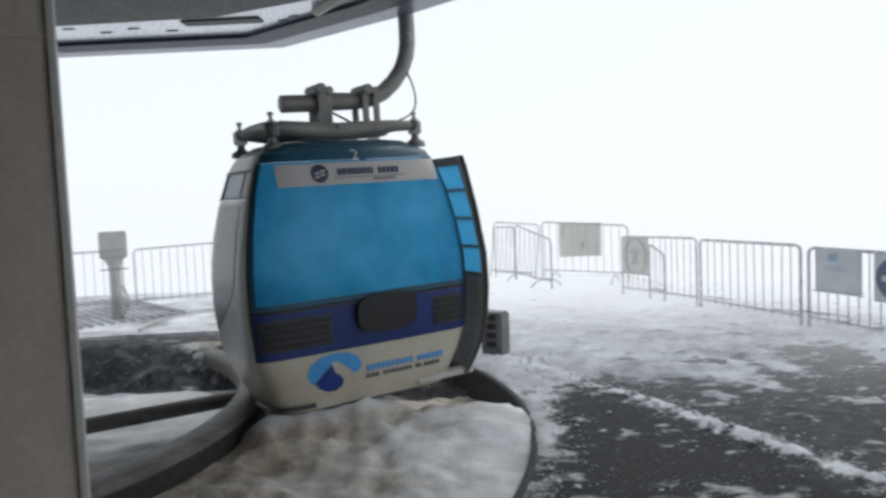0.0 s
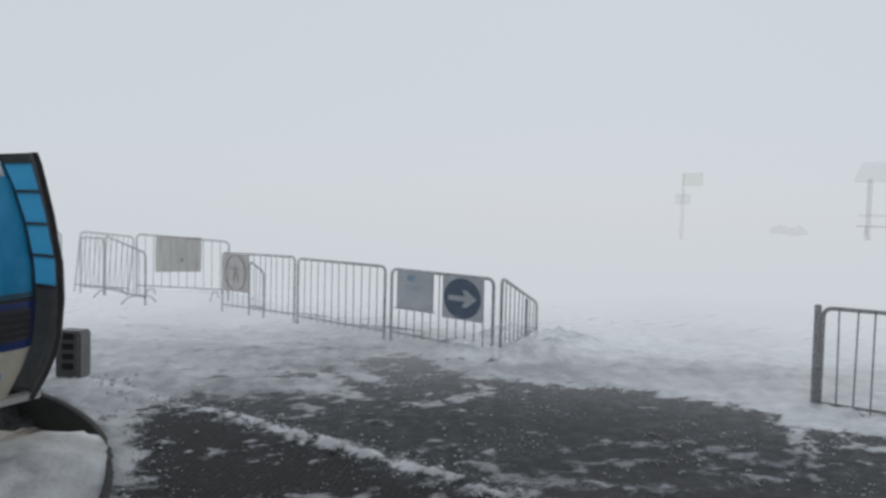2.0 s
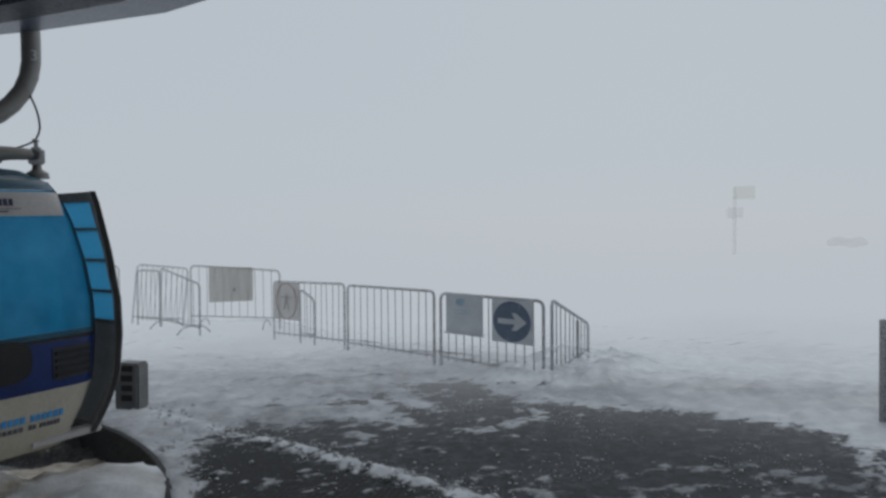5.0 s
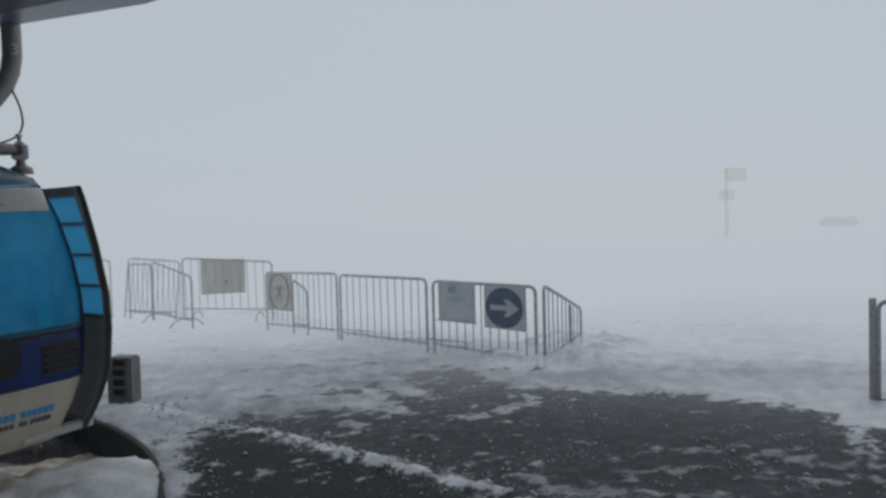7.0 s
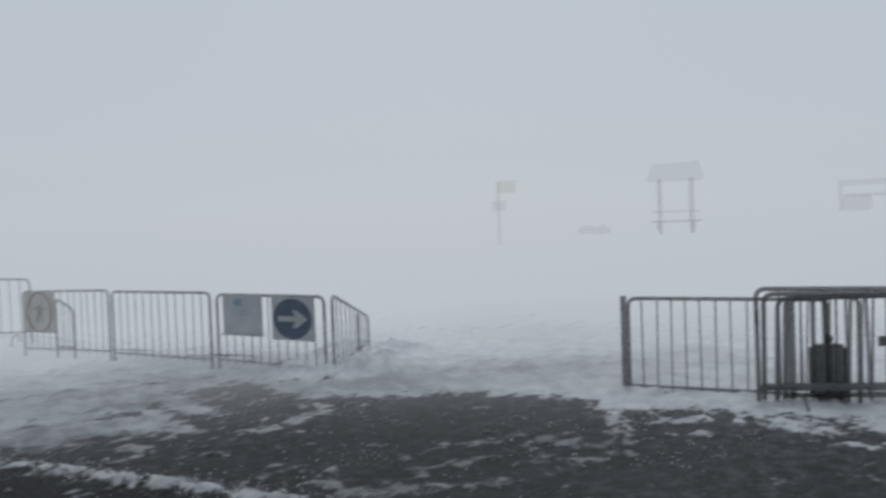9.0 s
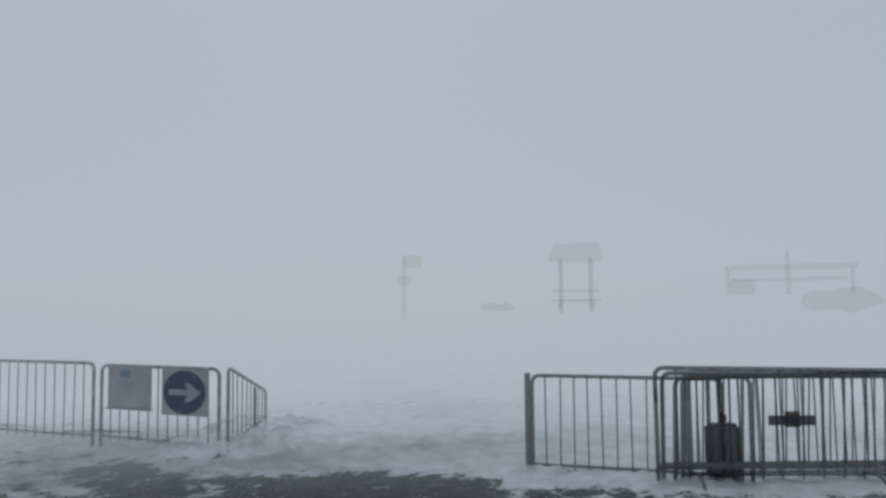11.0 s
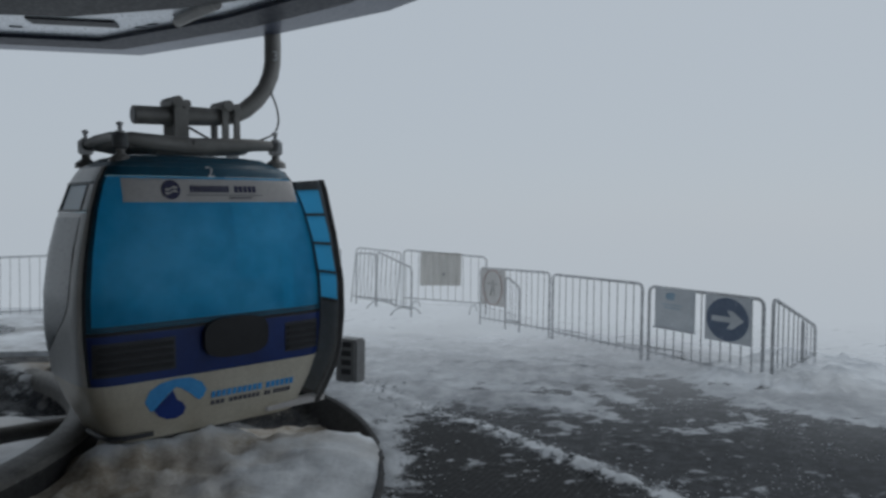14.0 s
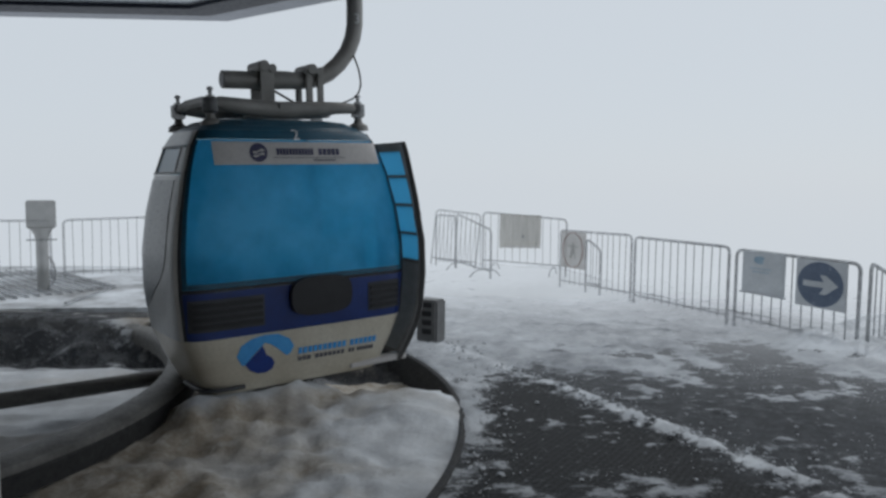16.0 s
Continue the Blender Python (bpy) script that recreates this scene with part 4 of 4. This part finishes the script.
def barrier(L, R, zl, zr, gl, gr, mat="galv", n=None, rad=0.09, low=0.1, label="galvanised steel crowd barrier half sunk in snow", feet=False, r=0.021, group="crowd barriers"):
    """A barrier from L to R: tops zl and zr, ground gl and gr."""
    global bar_me
    L, R = Vector((*L, 0)), Vector((*R, 0))
    d = R - L
    w, ang = d.length, math.degrees(math.atan2(d.y, d.x))
    ob = base("crowd_barrier", pose(L.x, L.y, gl, 0, 0, ang), label, "barrier", group)
    zl, zr, gr = zl - gl, zr - gl, gr - gl
    bm = bmesh.new()
    tube(bm, rounded([(0, 0, -0.03), (0, 0, zl), (w, 0, zr), (w, 0, gr - 0.03)], rad), r, 8)
    part("frame", bm, mat, ob)
    bm = bmesh.new()
    tube(bm, [(0, 0, low), (w, 0, gr + low)], 0.016 if low < 0.17 else 0.028, 8)
    part("bottom_rail", bm, mat, ob)
    if bar_me is None:
        bm = bmesh.new()
        tube(bm, [(0, 0, 0), (0, 0, 1)], 0.0085, 6)
        tmp = part("bar", bm, mat)
        bar_me = {}
        bar_me["shape"] = tmp.data
        bpy.data.objects.remove(tmp)
    if mat not in bar_me:
        me = bar_me["shape"].copy()
        me.materials.clear()
        me.materials.append(M[mat])
        bar_me[mat] = me
    n = n or max(3, round(w / 0.145) - 1)
    for i in range(1, n + 1):
        f = i / (n + 1)
        x = f * w
        b = new("bar", bar_me[mat])
        b.parent = ob
        z0, z1 = gr * f + low - (0.05 if not feet else 0), zl + (zr - zl) * f
        b.matrix_local = pose(x, 0, z0, random.uniform(-0.5, 0.5), random.uniform(-0.6, 0.6), 0) @ Matrix.Diagonal((1, 1, z1 - z0, 1))
    if feet:
        for x, g in ((0.15 * w, gr * 0.15), (0.85 * w, gr * 0.85)):
            bm = bmesh.new()
            tube(bm, rounded([(x, -0.3, g - 0.02), (x, -0.2, g + 0.09), (x, 0, g + 0.12), (x, 0.2, g + 0.09), (x, 0.3, g - 0.02)], 0.08), 0.016, 8)
            part("foot", bm, mat, ob, "arched foot")
    return ob


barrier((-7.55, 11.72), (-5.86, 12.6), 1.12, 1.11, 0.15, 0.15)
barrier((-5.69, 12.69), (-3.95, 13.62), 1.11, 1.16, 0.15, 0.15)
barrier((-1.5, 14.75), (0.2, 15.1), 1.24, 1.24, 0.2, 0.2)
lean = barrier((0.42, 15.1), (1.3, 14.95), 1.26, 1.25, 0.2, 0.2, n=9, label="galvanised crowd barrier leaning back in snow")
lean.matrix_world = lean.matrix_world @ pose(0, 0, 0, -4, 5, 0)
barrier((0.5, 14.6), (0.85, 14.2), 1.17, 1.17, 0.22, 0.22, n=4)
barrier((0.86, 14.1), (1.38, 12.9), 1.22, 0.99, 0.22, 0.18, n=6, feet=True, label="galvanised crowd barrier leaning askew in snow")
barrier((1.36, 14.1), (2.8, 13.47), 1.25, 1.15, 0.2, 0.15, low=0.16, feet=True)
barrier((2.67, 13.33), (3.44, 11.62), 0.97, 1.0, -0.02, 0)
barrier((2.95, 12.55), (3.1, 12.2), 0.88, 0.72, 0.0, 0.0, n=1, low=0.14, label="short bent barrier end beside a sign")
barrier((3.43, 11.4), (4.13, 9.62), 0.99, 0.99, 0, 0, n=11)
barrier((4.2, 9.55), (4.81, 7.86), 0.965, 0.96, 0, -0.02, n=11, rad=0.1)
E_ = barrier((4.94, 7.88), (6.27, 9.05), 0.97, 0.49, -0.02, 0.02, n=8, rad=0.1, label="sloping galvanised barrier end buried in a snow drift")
bm = bmesh.new()
tube(bm, [(1.2, 0, -0.1), (1.2, 0, 0.62)], 0.024, 8)
part("post", bm, "galv", E_)
# dark stacked barriers beside the way out
r1 = barrier((6.5, 4.66), (7.28, 2.98), 0.945, 0.945, -0.02, -0.02, "galv_dark", n=12, r=0.02, label="dark weathered steel crowd barrier", low=0.06)
bm = bmesh.new()
tube(bm, [(-0.05, 0.01, -0.1), (-0.05, 0.01, 0.985), (-0.05, 0.01, 0.99)], [0.032, 0.032, 0.02], 10)
part("post", bm, "galv_dark", r1, "thick end post")
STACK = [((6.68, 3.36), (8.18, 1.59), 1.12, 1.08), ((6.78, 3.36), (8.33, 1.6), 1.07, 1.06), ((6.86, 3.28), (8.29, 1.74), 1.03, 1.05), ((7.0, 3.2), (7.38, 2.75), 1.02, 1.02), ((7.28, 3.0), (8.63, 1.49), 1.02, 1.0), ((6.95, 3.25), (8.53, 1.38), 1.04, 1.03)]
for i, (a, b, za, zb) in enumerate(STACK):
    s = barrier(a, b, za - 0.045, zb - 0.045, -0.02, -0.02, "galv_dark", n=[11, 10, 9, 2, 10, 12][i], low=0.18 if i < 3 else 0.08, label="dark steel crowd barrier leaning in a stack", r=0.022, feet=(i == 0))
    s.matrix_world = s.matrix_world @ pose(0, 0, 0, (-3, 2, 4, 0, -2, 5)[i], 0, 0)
hook = base("barrier_hooks", pose(6.68, 3.37, -0.025), "dark steel linking hooks on a barrier", "hook")
for z in (0.87, 0.93, 0.2):
    bm = bmesh.new()
    tube(bm, rounded([(0.0, 0, z), (-0.07, -0.03, z), (-0.07, -0.03, z - 0.07), (-0.03, -0.03, z - 0.08)], 0.02), 0.012, 6)
    part("hook", bm, "galv_dark", hook)

case = base("dark_case", pose(7.25, 2.98, 0.03, 0, 0, -40), "black case wedged behind the stacked barriers", "case")
bm = bmesh.new()
box(bm, -0.15, -0.09, 0.0, 0.15, 0.09, 0.5, 0.03)
part("body", bm, "case", case)
bm = bmesh.new()
box(bm, -0.03, -0.04, 0.501, 0.04, 0.04, 0.6, 0.02)
part("neck", bm, "case", case)
for x in (-0.1, 0.1):
    bm = bmesh.new()
    tube(bm, [(x, -0.1, 0.02), (x, -0.1, -0.06)], 0.05, 10)
    part("foot", bm, "galv_dark", case)
plate = base("name_plate", pose(7.28, 2.55, 0.55, 0, 0, -50), "dark plate fixed across the stacked barriers", "plate")
bm = bmesh.new()
box(bm, 0, -0.012, 0.0, 0.42, 0.012, 0.09, 0.004)
part("board", bm, "case", plate)
bm = bmesh.new()
box(bm, 0.14, -0.022, -0.015, 0.28, -0.0125, 0.13, 0.004)
part("bracket", bm, "case", plate)


# ---- boards hung on the barriers ----
def hung(name, L, R, f0, f1, z0, z1, material, label, category, tilt=0.0, off=0.035):
    """A flat board on the near face of a barrier, from fraction f0 to f1 of its length."""
    L, R = Vector((*L, 0)), Vector((*R, 0))
    d = (R - L)
    nrm = Vector((d.y, -d.x, 0)).normalized()
    if nrm.dot(L) > 0:
        nrm = -nrm
    p = L + d * f0 + nrm * off
    w = d.length * (f1 - f0)
    ob = base(name, pose(p.x, p.y, z0, 0, 0, math.degrees(math.atan2(d.y, d.x))), label, category)
    bm = bmesh.new()
    box(bm, 0, -0.008, 0, w, 0.008, z1 - z0, 0.004)
    part("board", bm, material, ob)
    return ob, w, z1 - z0


def face_shape(ob, pts, material, name, y=-0.0095):
    bm = bmesh.new()
    a = [bm.verts.new((x, y, z)) for x, z in pts]
    c = [bm.verts.new((x, y + 0.001, z)) for x, z in pts]
    bm.faces.new(a)
    bm.faces.new(c[::-1])
    for i in range(len(pts)):
        j = (i + 1) % len(pts)
        bm.faces.new((a[i], c[i], c[j], a[j]))
    return part(name, bm, material, ob, smooth=False)


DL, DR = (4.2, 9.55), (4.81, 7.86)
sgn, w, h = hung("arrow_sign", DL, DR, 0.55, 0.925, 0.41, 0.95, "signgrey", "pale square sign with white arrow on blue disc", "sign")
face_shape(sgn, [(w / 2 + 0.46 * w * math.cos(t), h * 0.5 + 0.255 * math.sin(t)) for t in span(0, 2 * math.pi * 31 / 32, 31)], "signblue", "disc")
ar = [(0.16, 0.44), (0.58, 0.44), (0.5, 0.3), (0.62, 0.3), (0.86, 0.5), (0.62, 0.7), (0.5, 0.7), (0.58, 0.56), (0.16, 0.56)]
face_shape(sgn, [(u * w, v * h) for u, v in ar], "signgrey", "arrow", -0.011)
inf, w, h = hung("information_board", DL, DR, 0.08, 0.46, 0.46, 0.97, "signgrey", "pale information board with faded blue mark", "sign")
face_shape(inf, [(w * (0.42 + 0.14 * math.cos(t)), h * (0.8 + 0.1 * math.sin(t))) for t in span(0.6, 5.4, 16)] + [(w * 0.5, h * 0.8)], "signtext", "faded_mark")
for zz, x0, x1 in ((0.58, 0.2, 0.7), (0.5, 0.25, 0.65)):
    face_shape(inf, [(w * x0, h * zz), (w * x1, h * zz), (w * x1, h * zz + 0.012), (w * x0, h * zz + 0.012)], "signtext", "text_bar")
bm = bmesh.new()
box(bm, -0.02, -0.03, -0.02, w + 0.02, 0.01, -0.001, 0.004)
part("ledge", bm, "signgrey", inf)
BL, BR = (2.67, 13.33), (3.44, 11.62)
ped, w, h = hung("walking_sign", BL, BR, 0.05, 0.42, 0.34, 0.97, "signbeige", "pale beige sign with a red ring", "sign", off=0.05)
t_out = [(w / 2 + 0.4 * w * math.cos(t), h * 0.5 + 0.3 * math.sin(t)) for t in span(0, 2 * math.pi * 27 / 28, 27)]
bm = bmesh.new()
tube(bm, [(x, -0.01, z) for x, z in t_out], 0.013, 6, closed=True, flat=0.6)
part("red_ring", bm, "red", ped)
y_at = -0.0095
for pts in ([(0.38, 0.27), (0.43, 0.27), (0.52, 0.55), (0.48, 0.6)], [(0.57, 0.27), (0.62, 0.27), (0.52, 0.6), (0.48, 0.55)], [(0.475, 0.55), (0.525, 0.55), (0.53, 0.69), (0.47, 0.69)], [(0.3, 0.585), (0.7, 0.585), (0.7, 0.615), (0.3, 0.615)]):
    face_shape(ped, [(u * w, v * h) for u, v in pts], "greyprint", "pale_bar", y_at)
    y_at -= 0.001
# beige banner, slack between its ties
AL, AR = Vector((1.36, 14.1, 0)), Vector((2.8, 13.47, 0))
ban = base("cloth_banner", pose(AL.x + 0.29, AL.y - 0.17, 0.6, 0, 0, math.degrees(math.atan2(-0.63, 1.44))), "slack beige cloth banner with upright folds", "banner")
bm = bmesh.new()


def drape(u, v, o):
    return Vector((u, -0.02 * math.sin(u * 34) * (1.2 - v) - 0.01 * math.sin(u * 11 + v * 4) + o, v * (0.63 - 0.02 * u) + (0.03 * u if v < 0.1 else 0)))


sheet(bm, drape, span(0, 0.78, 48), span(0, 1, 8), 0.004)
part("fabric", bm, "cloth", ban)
bm = bmesh.new()
box(bm, 0.44, -0.045, 0.2, 0.475, -0.035, 0.25, 0.004)
part("tie", bm, "trim", ban)

# ---- slotted bin beyond the cabin ----
crate = base("slotted_bin", pose(0.29, 8.5, 0.0, 0, 0, 58), "grey plastic bin with slotted side, snow at its foot", "bin")
bm = bmesh.new()
box(bm, -0.2, -0.12, 0, 0.02, 0.14, 0.48, 0.02)
part("body", bm, "bin", crate)
for i in range(4):
    bm = bmesh.new()
    box(bm, -0.211, -0.06, 0.1 + 0.1 * i, -0.201, 0.06, 0.16 + 0.1 * i, 0.003)
    part("slot", bm, "black", crate)

# ---- control box on the deck, with floor grating ----
ctl = base("control_post", pose(-5.37, 11.28, 0.15, 0, 0, 22), "pale grey control box on a steel post", "control box")
bm = bmesh.new()
box(bm, -0.19, -0.13, 0.92, 0.19, 0.13, 1.32, 0.015)
part("cabinet", bm, "box", ctl)
bm = bmesh.new()
tube(bm, [(0, 0, 0), (0, 0, 0.74), (0, 0, 0.82), (0, 0, 0.925)], [0.085, 0.085, 0.1, 0.16], 14)
part("post", bm, "box", ctl)
bm = bmesh.new()
box(bm, -0.2, -0.1, 0.74, 0.2, -0.07, 0.765, 0.004)
part("cross_bar", bm, "galv", ctl)
bm = bmesh.new()
tube(bm, rounded([(0.09, -0.03, 0.5), (0.16, -0.05, 0.35), (0.15, -0.05, 0.15), (0.05, -0.06, 0.0)], 0.08), 0.02, 8)
part("conduit", bm, "galv", ctl)
gr = base("floor_grating", pose(-5.94, 13.14, 0.155), "galvanised floor grating lying on the snowy deck", "grating")
ux, uy = 0.665, -0.747
for i in range(17):
    ox, oy = -0.747 * 0.15 * i, -0.665 * 0.15 * i
    far = min(2.25 + 0.02 * i, (1.48 - ox) / ux)
    start = max(-1.0, (-2.2 - ox) / ux)
    bm = bmesh.new()
    box(bm, start, -0.016, 0.0, far, 0.016, 0.04, 0.004)
    s = part("slat", bm, "galv", gr)
    s.matrix_local = pose(ox, oy, 0, 0, 0, math.degrees(math.atan2(uy, ux)))
bm = bmesh.new()
tube(bm, [(1.5, -1.62, 0.03), (1.5, -3.25, 0.03)], 0.022, 8)
part("edge_bar", bm, "galv", gr)
bm = bmesh.new()
tube(bm, [(0, 0.04, 0.03), (1.5, -1.62, 0.03)], 0.022, 8)
part("edge_bar", bm, "galv", gr)


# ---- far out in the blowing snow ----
sp = base("trail_sign", pose(18.4, 18.4, 1.28, 0, 0, -45), "fog-paled yellow trail sign on a post", "sign post")
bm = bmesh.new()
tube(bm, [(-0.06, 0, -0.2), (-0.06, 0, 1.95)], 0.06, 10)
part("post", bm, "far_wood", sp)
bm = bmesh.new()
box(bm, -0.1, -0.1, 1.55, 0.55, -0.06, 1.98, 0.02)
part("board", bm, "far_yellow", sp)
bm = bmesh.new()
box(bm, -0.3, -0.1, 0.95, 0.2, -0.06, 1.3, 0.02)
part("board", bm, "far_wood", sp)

sh = base("picnic_shelter", pose(22.05, 13.92, 1.28, 0, 0, -57), "fog-paled wooden picnic shelter with pitched roof", "shelter")
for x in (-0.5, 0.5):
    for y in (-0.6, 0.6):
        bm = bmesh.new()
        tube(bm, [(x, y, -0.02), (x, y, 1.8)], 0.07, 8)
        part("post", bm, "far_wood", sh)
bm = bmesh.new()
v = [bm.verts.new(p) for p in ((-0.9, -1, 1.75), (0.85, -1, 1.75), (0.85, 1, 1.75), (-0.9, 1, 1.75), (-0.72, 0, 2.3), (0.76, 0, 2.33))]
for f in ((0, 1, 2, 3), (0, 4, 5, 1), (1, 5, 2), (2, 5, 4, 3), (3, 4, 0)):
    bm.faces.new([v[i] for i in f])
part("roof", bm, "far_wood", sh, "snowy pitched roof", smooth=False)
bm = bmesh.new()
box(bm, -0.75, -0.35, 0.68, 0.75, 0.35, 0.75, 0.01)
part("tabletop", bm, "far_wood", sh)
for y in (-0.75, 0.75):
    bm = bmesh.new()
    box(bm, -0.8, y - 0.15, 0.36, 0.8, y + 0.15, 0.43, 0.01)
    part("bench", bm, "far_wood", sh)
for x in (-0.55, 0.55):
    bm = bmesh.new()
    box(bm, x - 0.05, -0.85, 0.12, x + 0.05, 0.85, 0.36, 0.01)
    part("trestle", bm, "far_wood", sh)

hut = base("low_hut", pose(24.85, 7.9, 1.6, 0, 0, -72), "low fog-paled open hut beside a snow heap", "hut")
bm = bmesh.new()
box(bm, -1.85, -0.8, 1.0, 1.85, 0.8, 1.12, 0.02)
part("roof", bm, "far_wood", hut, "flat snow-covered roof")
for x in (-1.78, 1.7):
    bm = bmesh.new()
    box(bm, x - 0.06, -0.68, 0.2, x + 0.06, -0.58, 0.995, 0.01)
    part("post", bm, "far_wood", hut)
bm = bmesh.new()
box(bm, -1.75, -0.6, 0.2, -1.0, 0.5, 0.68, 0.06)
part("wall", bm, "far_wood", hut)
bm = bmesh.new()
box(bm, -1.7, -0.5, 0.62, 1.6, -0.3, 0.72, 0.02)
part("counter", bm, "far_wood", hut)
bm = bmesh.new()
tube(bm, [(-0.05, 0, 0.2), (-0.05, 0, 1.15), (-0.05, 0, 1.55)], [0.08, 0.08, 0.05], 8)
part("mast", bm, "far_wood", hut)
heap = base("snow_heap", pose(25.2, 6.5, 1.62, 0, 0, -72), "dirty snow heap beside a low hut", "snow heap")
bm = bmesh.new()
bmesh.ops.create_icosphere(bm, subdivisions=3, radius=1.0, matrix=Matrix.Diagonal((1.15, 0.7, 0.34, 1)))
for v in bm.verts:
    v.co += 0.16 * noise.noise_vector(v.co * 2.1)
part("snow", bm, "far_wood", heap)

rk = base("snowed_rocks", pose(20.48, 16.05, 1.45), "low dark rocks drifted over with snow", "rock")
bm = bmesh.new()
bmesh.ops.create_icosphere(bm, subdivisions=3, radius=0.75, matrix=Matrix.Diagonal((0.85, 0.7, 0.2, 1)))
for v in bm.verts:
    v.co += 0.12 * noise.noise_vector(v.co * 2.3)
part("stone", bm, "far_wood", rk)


# ---- broken snow crumbs on the asphalt, too many to count ----
def build_crumbs():
    rng = np.random.default_rng(4)
    base_v = np.array([(1, 0, -0.3), (-0.5, 0.87, -0.3), (-0.5, -0.87, -0.3), (0.5, 0.6, 0.3), (-0.75, 0.1, 0.35), (0.35, -0.7, 0.3), (0.05, 0.05, 0.7)])
    base_f = np.array([(0, 1, 3), (1, 4, 3), (1, 2, 4), (2, 5, 4), (2, 0, 5), (0, 3, 5), (3, 4, 6), (4, 5, 6), (5, 3, 6)])
    spots = []
    for _ in range(800):
        a, b = random.choice(list(zip(RIDGE, RIDGE[1:])))
        f, s = rng.random(), rng.normal(0, 0.11) if rng.random() < 0.8 else rng.normal(0, 0.3)
        spots.append((a[0] + (b[0] - a[0]) * f + s, a[1] + (b[1] - a[1]) * f + s * 0.5, 1.2))
    for _ in range(500):
        q = rng.uniform(-0.55, 0.25)
        r = PIT_R + 0.05 + abs(rng.normal(0, 0.2))
        spots.append((PIT[0] + r * math.cos(q), PIT[1] + r * math.sin(q), 1.0))
    for _ in range(60):
        cx, cy, n = rng.uniform(1.2, 6.8), rng.uniform(2.8, 8.2), int(rng.integers(6, 34))
        for _ in range(n):
            spots.append((cx + rng.normal(0, 0.16), cy + rng.normal(0, 0.1), 0.8))
    for _ in range(500):
        spots.append((rng.uniform(0.6, 7.5), rng.uniform(2.6, 8.3), 0.55))
    V, F = [], []
    for x, y, k in spots:
        if math.hypot(x - PIT[0], y - PIT[1]) < PIT_R + 0.05:
            continue
        s = k * min(0.032, 0.004 + rng.exponential(0.005))
        q = rng.random() * 6.28
        c, sn = math.cos(q), math.sin(q)
        v = base_v * (s * rng.uniform(0.7, 1.3, (7, 3)))
        v = np.stack([v[:, 0] * c - v[:, 1] * sn + x, v[:, 0] * sn + v[:, 1] * c + y, v[:, 2] * 0.8 + (0.25 * s if k < 1.1 else 0.8 * s + 0.012)], -1)
        F.append(base_f + 7 * len(V))
        V.append(v)
    me = bpy.data.meshes.new("snow_crumbs")
    me.from_pydata(np.concatenate(V).tolist(), [], np.concatenate(F).tolist())
    me.materials.append(M["crumb"])
    tagged(new("snow_crumbs", me), "grey-white crumbs of broken snow on asphalt", "snow", kind="stuff")


build_crumbs()
